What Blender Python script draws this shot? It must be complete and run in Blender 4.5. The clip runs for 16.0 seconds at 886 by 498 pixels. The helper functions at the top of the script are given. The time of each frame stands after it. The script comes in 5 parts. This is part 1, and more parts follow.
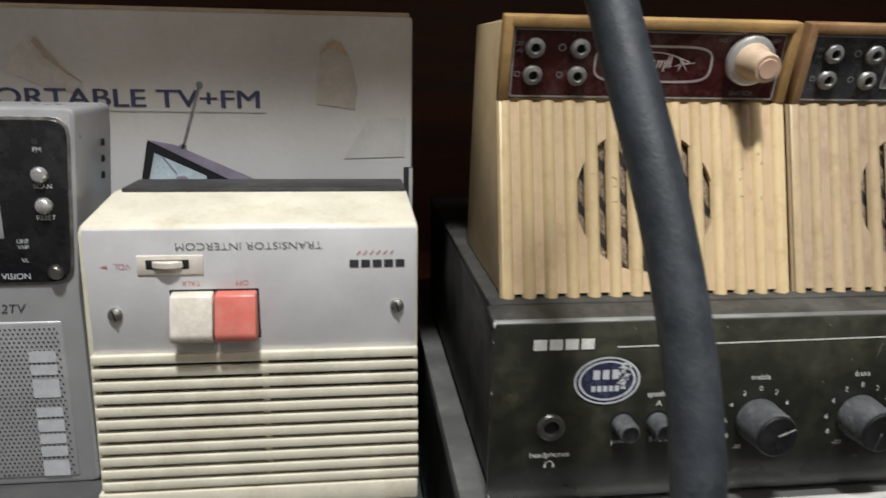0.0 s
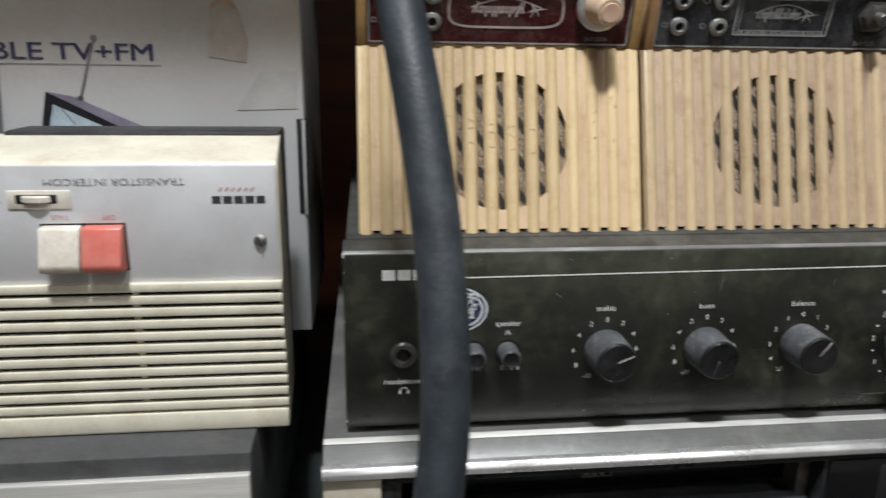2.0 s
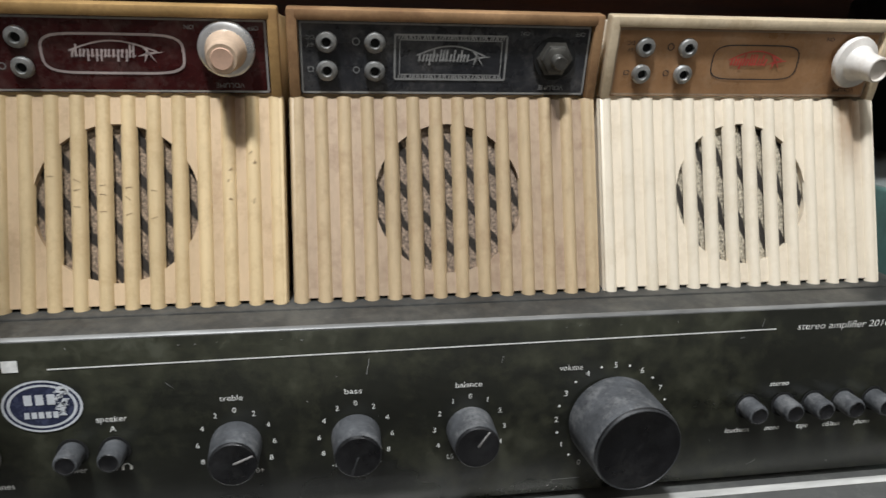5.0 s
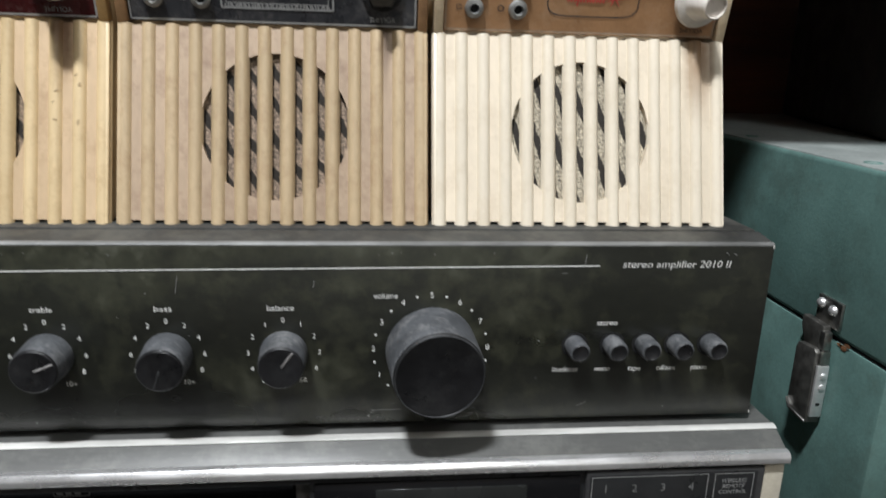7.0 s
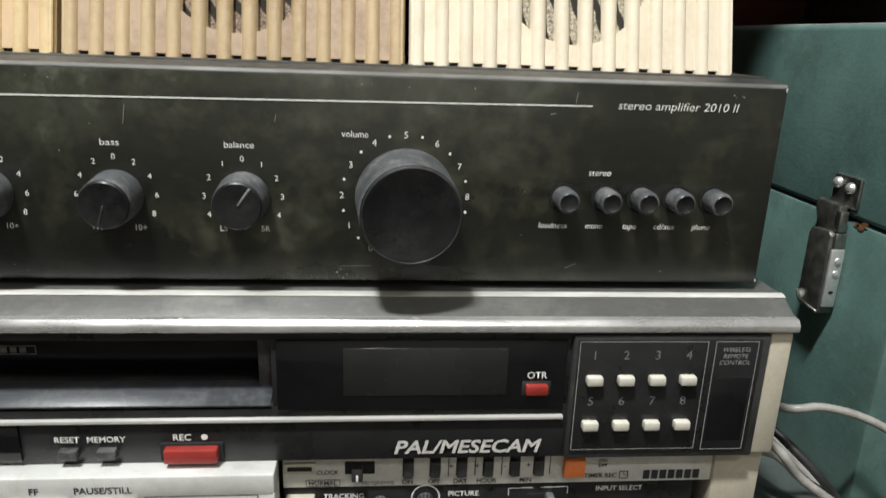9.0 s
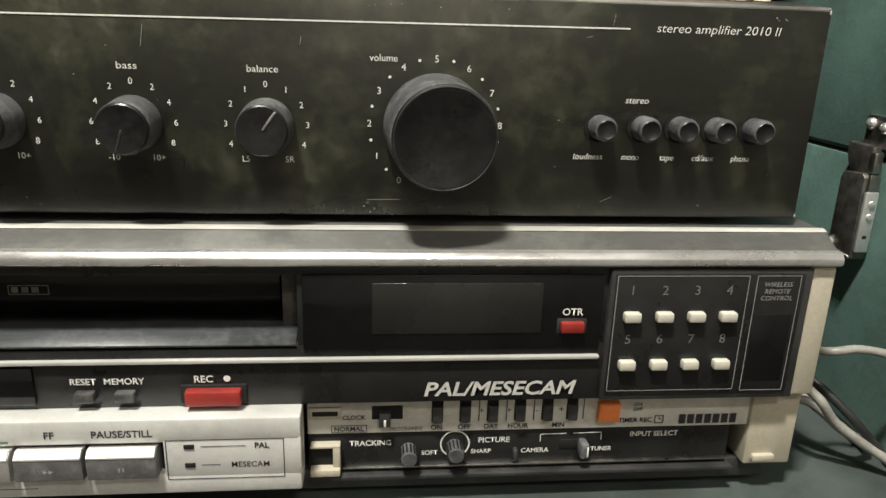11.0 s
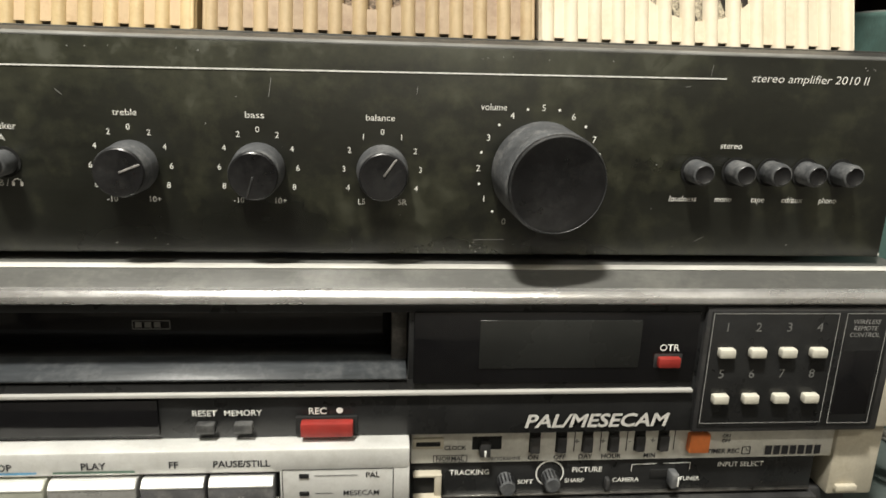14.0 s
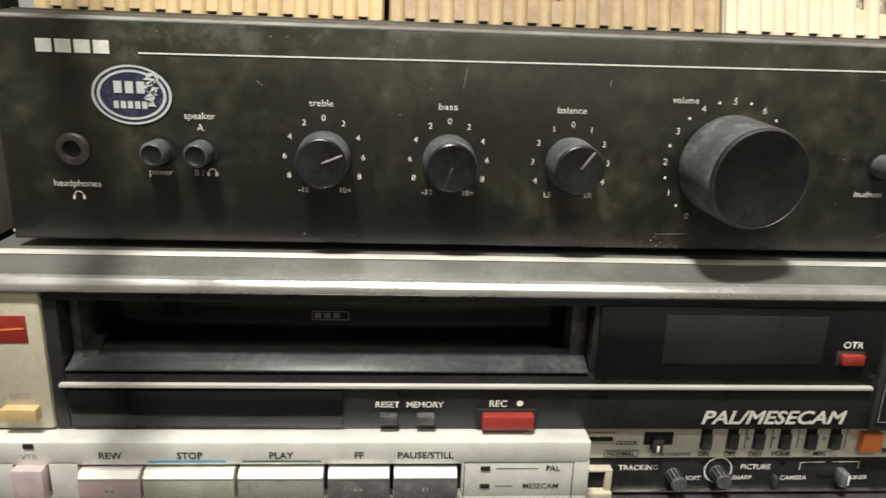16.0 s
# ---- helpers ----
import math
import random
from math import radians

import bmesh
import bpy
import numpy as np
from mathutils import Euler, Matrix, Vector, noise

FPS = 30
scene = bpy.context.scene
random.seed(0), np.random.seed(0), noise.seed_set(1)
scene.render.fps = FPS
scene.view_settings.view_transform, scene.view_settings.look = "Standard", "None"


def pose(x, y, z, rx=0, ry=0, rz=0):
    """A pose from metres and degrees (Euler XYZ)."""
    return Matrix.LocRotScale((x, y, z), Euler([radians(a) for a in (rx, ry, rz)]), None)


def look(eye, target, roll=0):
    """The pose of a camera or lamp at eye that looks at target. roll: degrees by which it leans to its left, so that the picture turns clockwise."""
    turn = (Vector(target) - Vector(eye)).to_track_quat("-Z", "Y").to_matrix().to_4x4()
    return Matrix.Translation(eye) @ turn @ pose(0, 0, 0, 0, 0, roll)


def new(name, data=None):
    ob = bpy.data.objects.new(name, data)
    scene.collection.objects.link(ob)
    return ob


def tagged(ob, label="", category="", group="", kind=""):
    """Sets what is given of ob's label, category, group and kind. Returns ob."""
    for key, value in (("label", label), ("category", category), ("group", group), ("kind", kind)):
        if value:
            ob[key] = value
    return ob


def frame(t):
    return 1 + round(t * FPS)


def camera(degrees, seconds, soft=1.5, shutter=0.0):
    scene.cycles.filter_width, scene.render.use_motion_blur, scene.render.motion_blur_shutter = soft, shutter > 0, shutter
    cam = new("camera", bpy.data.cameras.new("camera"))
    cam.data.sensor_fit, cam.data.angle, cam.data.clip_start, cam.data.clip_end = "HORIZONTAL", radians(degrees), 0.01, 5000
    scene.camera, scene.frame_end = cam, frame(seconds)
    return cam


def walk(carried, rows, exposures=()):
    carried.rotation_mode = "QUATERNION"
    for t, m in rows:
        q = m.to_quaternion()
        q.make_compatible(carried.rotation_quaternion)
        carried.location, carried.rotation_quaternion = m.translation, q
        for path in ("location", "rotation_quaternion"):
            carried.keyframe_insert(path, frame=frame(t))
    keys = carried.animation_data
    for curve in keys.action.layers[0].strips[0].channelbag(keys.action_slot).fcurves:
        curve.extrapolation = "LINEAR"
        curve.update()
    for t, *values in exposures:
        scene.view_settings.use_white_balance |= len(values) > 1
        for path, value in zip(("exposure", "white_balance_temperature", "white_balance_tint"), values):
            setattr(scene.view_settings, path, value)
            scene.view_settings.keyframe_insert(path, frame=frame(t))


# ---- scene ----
cam = camera(64.2, 16.0, soft=1.5, shutter=0.5)
PATH = [
    (0, (-0.054, -0.257, 0.275), (0.185, 1.666, -0.221), 1.0),
    (0.5, (-0.035, -0.268, 0.267), (0.21, 1.653, -0.236), 1.1),
    (1, (-0.025, -0.273, 0.26), (0.184, 1.649, -0.253), 1.4),
    (1.5, (-0.018, -0.283, 0.259), (0.174, 1.643, -0.245), 1.1),
    (2, (0.008, -0.285, 0.258), (0.228, 1.632, -0.269), 0.8),
    (2.5, (0.046, -0.274, 0.262), (0.36, 1.626, -0.275), 1.7),
    (3, (0.077, -0.265, 0.27), (0.484, 1.625, -0.246), 1.3),
    (5.3, (0.167, -0.256, 0.28), (0.46, 1.649, -0.254), 0.8),
    (5.5, (0.176, -0.258, 0.278), (0.467, 1.647, -0.258), 0.8),
    (6, (0.203, -0.263, 0.279), (0.483, 1.638, -0.277), 1.2),
    (6.5, (0.225, -0.271, 0.273), (0.463, 1.64, -0.266), 1.5),
    (7, (0.243, -0.277, 0.253), (0.452, 1.64, -0.278), 1.7),
    (7.5, (0.258, -0.276, 0.231), (0.444, 1.636, -0.327), 2.0),
    (8, (0.26, -0.27, 0.217), (0.436, 1.645, -0.333), 2.1),
    (8.5, (0.26, -0.268, 0.208), (0.432, 1.639, -0.369), 1.9),
    (9, (0.26, -0.268, 0.193), (0.436, 1.638, -0.387), 2.1),
    (9.5, (0.257, -0.265, 0.182), (0.44, 1.642, -0.394), 1.9),
    (10, (0.254, -0.264, 0.176), (0.441, 1.636, -0.422), 1.8),
    (10.2, (0.251, -0.265, 0.171), (0.437, 1.633, -0.429), 1.8),
    (12.3, (0.243, -0.26, 0.164), (0.459, 1.653, -0.375), 2.0),
    (12.5, (0.241, -0.262, 0.169), (0.444, 1.655, -0.365), 1.9),
    (13, (0.234, -0.267, 0.171), (0.431, 1.652, -0.355), 2.0),
    (13.5, (0.221, -0.267, 0.174), (0.412, 1.657, -0.337), 1.9),
    (14, (0.208, -0.27, 0.177), (0.38, 1.646, -0.369), 1.8),
    (14.5, (0.205, -0.277, 0.171), (0.397, 1.629, -0.406), 1.2),
    (15, (0.186, -0.279, 0.168), (0.352, 1.639, -0.375), 1.4),
    (15.5, (0.159, -0.274, 0.169), (0.309, 1.651, -0.355), 2.0),
    (16, (0.143, -0.265, 0.174), (0.269, 1.65, -0.387), 2.0),
]
walk(cam, [(t, look(eye, target, roll)) for t, eye, target, roll in PATH],
     exposures=[(0.0, -0.40, 6150, 10), (1.5, -0.36, 5950, 10), (3.0, -0.36, 5950, 10), (5.5, -0.46, 5900, 10), (6.5, -0.36, 5850, 10), (8.0, -0.20, 5950, 9), (10.0, 0.0, 6500, 7), (12.5, 0.02, 7000, 7), (14.5, 0.06, 6750, 7), (16.0, 0.08, 6850, 7)])

# ---- world and light ----
world = bpy.data.worlds.new("world")
world.use_nodes = True
world.node_tree.nodes["Background"].inputs[0].default_value = (0.9, 0.95, 1.0, 1)
world.node_tree.nodes["Background"].inputs[1].default_value = 0.004
scene.world = world


def area_lamp(name, eye, target, size, watts, colour):
    data = bpy.data.lights.new(name, "AREA")
    data.shape, data.size, data.size_y, data.energy, data.color = "RECTANGLE", size[0], size[1], watts, colour
    ob = new(name, data)
    ob.matrix_world = look(eye, target)
    return ob


area_lamp("ceiling_lamp", (-0.10, -0.67, 1.86), (0.2, 0.0, 0.13), (0.22, 0.10), 61, (1.0, 0.975, 0.93))
# unseen fill lamp, added to brighten the front wall that the panel reflects
area_lamp("wall_fill_lamp", (0.85, -2.1, 2.40), (0.6, -3.0, 0.5), (0.6, 0.3), 48, (1.0, 0.97, 0.90))


# ---- materials ----
def mat(name, base, rough=0.5, metal=0.0, var=0.15, scale=60.0, fine=700.0, bump=0.12, dirt=None, dirt_amount=0.5,
        dirt_scale=45.0, stretch=(1, 1, 1), spec=0.5, rough_var=0.12, coat=0.0, seed=0.0, piece=0.0):
    """A surface with broad and fine variation of colour, gloss and relief; dirt lies over it in patches."""
    m = bpy.data.materials.new(name)
    m.use_nodes = True
    nt = m.node_tree
    nd, ln = nt.nodes, nt.links
    p = nd["Principled BSDF"]
    geo = nd.new("ShaderNodeNewGeometry")
    mp = nd.new("ShaderNodeMapping")
    mp.inputs["Scale"].default_value = stretch
    mp.inputs["Location"].default_value = (seed, seed * 0.7, seed * 1.3)
    ln.new(geo.outputs["Position"], mp.inputs["Vector"])

    def noise_node(s, detail=4.0, rough_=0.6, src=None):
        n = nd.new("ShaderNodeTexNoise")
        n.inputs["Scale"].default_value, n.inputs["Detail"].default_value, n.inputs["Roughness"].default_value = s, detail, rough_
        ln.new(src or mp.outputs["Vector"], n.inputs["Vector"])
        return n.outputs["Fac"]

    def ramp(fac, lo, hi, a=0.0, b=1.0):
        r = nd.new("ShaderNodeMapRange")
        r.inputs["From Min"].default_value, r.inputs["From Max"].default_value = lo, hi
        r.inputs["To Min"].default_value, r.inputs["To Max"].default_value = a, b
        ln.new(fac, r.inputs["Value"])
        return r.outputs["Result"]

    def mix(fac, a, b, kind="MIX"):
        x = nd.new("ShaderNodeMix")
        x.data_type, x.blend_type = "RGBA", kind
        for k, v in ((0, fac), (6, a), (7, b)):
            if isinstance(v, (int, float)):
                x.inputs[k].default_value = v
            elif isinstance(v, tuple):
                x.inputs[k].default_value = (*v, 1) if len(v) == 3 else v
            else:
                ln.new(v, x.inputs[k])
        return x.outputs[2]

    broad, grain = noise_node(scale), noise_node(fine, 3.0)
    lo, hi = tuple(c * (1 - var) for c in base), tuple(min(1.0, c * (1 + var)) for c in base)
    col = mix(ramp(broad, 0.3, 0.7), lo, hi)
    g = nd.new("ShaderNodeCombineColor")
    for k in range(3):
        ln.new(ramp(grain, 0.25, 0.75, 1 - var * 0.5, 1 + var * 0.5), g.inputs[k])
    col = mix(1.0, col, g.outputs[0], "MULTIPLY")
    if piece:
        info = nd.new("ShaderNodeObjectInfo")
        r = nd.new("ShaderNodeCombineColor")
        for k in range(3):
            ln.new(ramp(info.outputs["Random"], 0, 1, 1 - piece, 1 + piece * 0.5), r.inputs[k])
        col = mix(1.0, col, r.outputs[0], "MULTIPLY")
    rough_out = ramp(broad, 0.3, 0.7, max(0.03, rough - rough_var), min(1, rough + rough_var))
    if dirt:
        d = noise_node(dirt_scale, 7.0, 0.68, geo.outputs["Position"])
        d2 = noise_node(dirt_scale * 7, 5.0, 0.7, geo.outputs["Position"])
        add = nd.new("ShaderNodeMath")
        add.operation = "MULTIPLY_ADD"
        add.inputs[1].default_value = 0.45
        ln.new(d2, add.inputs[0])
        ln.new(d, add.inputs[2])
        mask = ramp(add.outputs[0], 0.70, 0.92, 0.0, dirt_amount)
        col = mix(mask, col, dirt)
        rr = nd.new("ShaderNodeMath")
        rr.operation = "MAXIMUM"
        ln.new(rough_out, rr.inputs[0])
        ln.new(ramp(mask, 0, 1, 0, 0.9), rr.inputs[1])
        rough_out = rr.outputs[0]
    ln.new(col, p.inputs["Base Color"])
    ln.new(rough_out, p.inputs["Roughness"])
    p.inputs["Metallic"].default_value = metal
    p.inputs["Specular IOR Level"].default_value = spec
    p.inputs["Coat Weight"].default_value = coat
    if bump:
        b = nd.new("ShaderNodeBump")
        b.inputs["Strength"].default_value = bump
        b.inputs["Distance"].default_value = 0.0006
        ln.new(grain, b.inputs["Height"])
        ln.new(b.outputs["Normal"], p.inputs["Normal"])
    return m


def stain(m, x, z_top, length, width, colour, amount=0.9):
    """A dark streak down from z_top: burnt stain plus knob shadow, coloured into m."""
    nt = m.node_tree
    nd, ln = nt.nodes, nt.links
    p = nd["Principled BSDF"]
    before = p.inputs["Base Color"].links[0].from_socket
    geo = nd.new("ShaderNodeNewGeometry")
    wob = nd.new("ShaderNodeTexNoise")
    wob.inputs["Scale"].default_value = 90
    ln.new(geo.outputs["Position"], wob.inputs["Vector"])
    sep = nd.new("ShaderNodeSeparateXYZ")
    ln.new(geo.outputs["Position"], sep.inputs[0])

    def calc(op, a, b):
        n = nd.new("ShaderNodeMath")
        n.operation = op
        for k, v in ((0, a), (1, b)):
            if isinstance(v, (int, float)):
                n.inputs[k].default_value = v
            else:
                ln.new(v, n.inputs[k])
        return n.outputs[0]

    def ranged(v, a, b):
        r = nd.new("ShaderNodeMapRange")
        r.interpolation_type = "SMOOTHSTEP"
        r.inputs["From Min"].default_value, r.inputs["From Max"].default_value = a, b
        ln.new(v, r.inputs["Value"])
        return r.outputs["Result"]

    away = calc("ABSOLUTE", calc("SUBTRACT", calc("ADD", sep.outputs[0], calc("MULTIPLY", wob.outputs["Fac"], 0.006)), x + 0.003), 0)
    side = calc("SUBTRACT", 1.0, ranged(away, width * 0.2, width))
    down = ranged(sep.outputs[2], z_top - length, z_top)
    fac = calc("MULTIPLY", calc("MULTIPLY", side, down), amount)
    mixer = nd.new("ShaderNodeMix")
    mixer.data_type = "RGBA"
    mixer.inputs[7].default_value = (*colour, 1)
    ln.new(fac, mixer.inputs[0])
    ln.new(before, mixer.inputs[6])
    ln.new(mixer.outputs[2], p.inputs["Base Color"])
    return m


def cloth_mat(name, light, dark, slant, bands):
    """Speckled speaker cloth with slanting dark bands."""
    m = mat(name, light, 0.9, var=0.75, scale=900, fine=1500, bump=0.6)
    nt = m.node_tree
    nd, ln = nt.nodes, nt.links
    p = nd["Principled BSDF"]
    before = p.inputs["Base Color"].links[0].from_socket
    geo = nd.new("ShaderNodeNewGeometry")
    mp = nd.new("ShaderNodeMapping")
    mp.vector_type = "TEXTURE"
    mp.inputs["Rotation"].default_value = (0, radians(slant), 0)
    ln.new(geo.outputs["Position"], mp.inputs["Vector"])
    wave = nd.new("ShaderNodeTexWave")
    wave.bands_direction = "Z"
    wave.inputs["Scale"].default_value, wave.inputs["Distortion"].default_value = bands, 1.3
    wave.inputs["Detail"].default_value, wave.inputs["Detail Scale"].default_value = 3, 4
    ln.new(mp.outputs["Vector"], wave.inputs["Vector"])
    r = nd.new("ShaderNodeMapRange")
    r.inputs["From Min"].default_value, r.inputs["From Max"].default_value = 0.63, 0.78
    ln.new(wave.outputs["Fac"], r.inputs["Value"])
    mixer = nd.new("ShaderNodeMix")
    mixer.data_type = "RGBA"
    mixer.inputs[7].default_value = (*dark, 1)
    ln.new(r.outputs["Result"], mixer.inputs[0])
    ln.new(before, mixer.inputs[6])
    ln.new(mixer.outputs[2], p.inputs["Base Color"])
    return m


DUST = (0.24, 0.22, 0.17)
M_AMP = mat("black_panel", (0.0130, 0.0138, 0.0102), 0.30, var=0.5, scale=20, fine=420, bump=0.05, dirt=(0.062, 0.064, 0.038), dirt_amount=0.75, dirt_scale=15, stretch=(0.45, 1, 0.8), spec=0.75, rough_var=0.06)
M_AMP_TOP = mat("dusty_black_metal", (0.034, 0.034, 0.031), 0.6, var=0.3, scale=40, dirt=(0.115, 0.108, 0.09), dirt_amount=0.55, dirt_scale=30)
M_KNOB = mat("dusty_black_rubber", (0.009, 0.009, 0.010), 0.36, var=0.3, scale=90, dirt=(0.045, 0.045, 0.044), dirt_amount=0.35, dirt_scale=60, bump=0.1)
M_KNOB_SIDE = mat("dust_grey_rubber", (0.066, 0.069, 0.073), 0.65, var=0.35, scale=110, dirt=(0.23, 0.23, 0.225), dirt_amount=0.6, dirt_scale=80, bump=0.2)
M_KNOB_RIM = mat("rubbed_knob_rim", (0.032, 0.033, 0.034), 0.5, var=0.6, scale=90, fine=400, bump=0.1)
M_WHITE_INK = mat("white_ink", (0.80, 0.80, 0.76), 0.6, var=0.12, scale=300, bump=0)
M_BLACK_INK = mat("black_ink", (0.03, 0.03, 0.035), 0.6, var=0.2, scale=300, bump=0)
M_GREY_INK = mat("grey_ink", (0.30, 0.30, 0.29), 0.6, var=0.15, scale=300, bump=0)
M_DIM_INK = mat("dim_grey_ink", (0.17, 0.17, 0.165), 0.6, var=0.2, scale=300, bump=0)
M_POINTER = mat("worn_pointer_ink", (0.23, 0.22, 0.21), 0.6, var=0.5, scale=300, bump=0)
M_RED_INK = mat("red_ink", (0.55, 0.08, 0.06), 0.6, var=0.2, scale=300, bump=0)
M_PINK_INK = mat("faded_red_ink", (0.50, 0.20, 0.19), 0.6, var=0.2, scale=300, bump=0)
M_NAVY_INK = mat("navy_ink", (0.040, 0.040, 0.085), 0.7, var=0.25, scale=200, bump=0)
M_HOLE = mat("dark_hole", (0.006, 0.006, 0.006), 0.8, var=0.2, bump=0)
M_CHROME = mat("scuffed_chrome", (0.82, 0.81, 0.80), 0.30, 0.75, var=0.1, scale=80, bump=0.05, stretch=(0.3, 1, 1), dirt=(0.45, 0.43, 0.38), dirt_amount=0.35)
M_STEEL = mat("dull_steel", (0.42, 0.41, 0.39), 0.38, 1.0, var=0.2, scale=150, bump=0.1, dirt=(0.12, 0.10, 0.07), dirt_amount=0.5, dirt_scale=90)
M_JACK = mat("dull_nickel", (0.42, 0.42, 0.405), 0.42, 0.7, var=0.2, scale=200, bump=0.1, dirt=(0.2, 0.18, 0.15), dirt_amount=0.4, dirt_scale=120)
M_DARK_STEEL = mat("darkened_steel", (0.16, 0.155, 0.14), 0.45, 0.8, var=0.25, scale=200, bump=0.15)
M_VCR_TOP = mat("grey_metal_lid", (0.118, 0.118, 0.111), 0.42, 0.2, var=0.16, scale=35, fine=900, bump=0.08, stretch=(0.15, 1, 1), dirt=(0.25, 0.25, 0.225), dirt_amount=0.35)
M_VCR_BLACK = mat("black_fascia", (0.018, 0.0185, 0.019), 0.32, var=0.25, scale=50, bump=0.05, dirt=(0.032, 0.031, 0.028), dirt_amount=0.18, dirt_scale=35, spec=0.35)
M_CHEEK = mat("dusty_slot_cheek", (0.050, 0.047, 0.044), 0.6, var=0.4, scale=120, dirt=(0.17, 0.155, 0.14), dirt_amount=0.6, dirt_scale=90)
M_VCR_FRAME = mat("charcoal_plastic", (0.028, 0.028, 0.029), 0.5, var=0.25, scale=60, bump=0.15, dirt=(0.11, 0.105, 0.095), dirt_amount=0.3)
M_GLOSS = mat("smoked_window", (0.006, 0.006, 0.007), 0.14, var=0.2, scale=30, bump=0.02, dirt=(0.025, 0.025, 0.024), dirt_amount=0.15, dirt_scale=25)
M_DISPLAY = mat("display_glass", (0.019, 0.020, 0.019), 0.25, var=0.2, scale=30, bump=0.02)
M_BEIGE = mat("yellowed_beige_plastic", (0.50, 0.46, 0.37), 0.5, var=0.1, scale=45, bump=0.15, dirt=(0.26, 0.21, 0.13), dirt_amount=0.35)
M_SILVER = mat("silver_paint", (0.72, 0.72, 0.695), 0.42, 0.25, var=0.07, scale=60, fine=1200, bump=0.06, dirt=(0.40, 0.38, 0.33), dirt_amount=0.3, dirt_scale=40)
M_SILVER_KEY = mat("silver_key", (0.52, 0.52, 0.50), 0.35, 0.45, var=0.15, scale=120, dirt=(0.22, 0.20, 0.18), dirt_amount=0.5, dirt_scale=120)
M_KEY_DARK = mat("grey_key", (0.13, 0.13, 0.135), 0.5, 0.1, var=0.2, scale=140, dirt=(0.35, 0.34, 0.32), dirt_amount=0.4, dirt_scale=150)
M_KEY_PINK = mat("pinkish_key", (0.55, 0.46, 0.47), 0.4, 0.2, var=0.15, scale=120, dirt=(0.62, 0.30, 0.34), dirt_amount=0.4, dirt_scale=150)
M_KEY_GREEN = mat("olive_grey_key", (0.45, 0.46, 0.39), 0.4, 0.2, var=0.15, scale=120)
M_RED = mat("red_button", (0.30, 0.030, 0.024), 0.42, var=0.15, scale=150, dirt=(0.16, 0.035, 0.03), dirt_amount=0.4)
M_ORANGE = mat("orange_button", (0.85, 0.24, 0.07), 0.5, var=0.1, scale=150)
M_IVORY = mat("ivory_button", (0.60, 0.58, 0.50), 0.45, var=0.15, scale=200, dirt=(0.4, 0.36, 0.28), dirt_amount=0.4, dirt_scale=200)
M_TAN = mat("tan_button", (0.55, 0.40, 0.20), 0.5, var=0.15, scale=200)
M_STRIP = mat("grey_control_strip", (0.66, 0.645, 0.59), 0.5, 0.1, var=0.1, scale=80, dirt=(0.25, 0.23, 0.2), dirt_amount=0.35)
M_CREAM = mat("cream_plastic", (0.67, 0.63, 0.51), 0.42, var=0.08, scale=50, bump=0.12, dirt=(0.42, 0.34, 0.22), dirt_amount=0.34, dirt_scale=60)
M_PLATE = mat("brushed_silver_plate", (0.66, 0.655, 0.66), 0.4, 0.22, var=0.05, scale=40, fine=1600, bump=0.05, dirt=(0.48, 0.45, 0.43), dirt_amount=0.2)
M_CORAL = mat("coral_switch", (0.60, 0.150, 0.115), 0.42, var=0.1, scale=120, dirt=(0.50, 0.30, 0.24), dirt_amount=0.35)
M_OFFWHITE = mat("off_white_switch", (0.66, 0.61, 0.53), 0.45, var=0.1, scale=120, dirt=(0.40, 0.34, 0.26), dirt_amount=0.45)
M_TV = mat("silver_plastic", (0.40, 0.40, 0.41), 0.36, 0.35, var=0.06, scale=60, fine=1500, bump=0.08)
M_TV_GLOSS = mat("gloss_black_plastic", (0.012, 0.012, 0.014), 0.16, var=0.2, scale=40, bump=0.02, dirt=(0.12, 0.12, 0.12), dirt_amount=0.15)
M_TV_SCREEN = mat("grey_screen", (0.36, 0.37, 0.38), 0.15, var=0.1, scale=20, bump=0)
M_TV_PRINT = mat("pale_grey_print", (0.58, 0.60, 0.62), 0.5, var=0.1, scale=200, bump=0)
M_CARTON = mat("worn_white_cardboard", (0.41, 0.375, 0.345), 0.75, var=0.10, scale=14, fine=300, bump=0.15, dirt=(0.38, 0.33, 0.27), dirt_amount=0.5, dirt_scale=10)


def height_fade(m, z_low, z_high, colour):
    """A fade to another colour from z_high down to z_low."""
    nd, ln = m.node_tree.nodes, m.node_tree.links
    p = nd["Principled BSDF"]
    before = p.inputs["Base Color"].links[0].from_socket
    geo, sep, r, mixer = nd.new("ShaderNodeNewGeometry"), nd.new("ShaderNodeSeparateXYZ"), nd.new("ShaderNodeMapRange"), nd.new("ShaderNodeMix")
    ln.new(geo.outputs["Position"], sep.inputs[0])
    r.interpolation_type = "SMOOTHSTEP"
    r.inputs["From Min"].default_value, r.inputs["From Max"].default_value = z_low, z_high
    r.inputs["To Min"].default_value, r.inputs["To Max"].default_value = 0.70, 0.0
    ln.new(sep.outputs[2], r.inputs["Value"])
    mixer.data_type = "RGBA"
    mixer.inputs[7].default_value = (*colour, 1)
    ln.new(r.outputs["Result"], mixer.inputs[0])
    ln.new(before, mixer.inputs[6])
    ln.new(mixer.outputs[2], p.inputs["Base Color"])


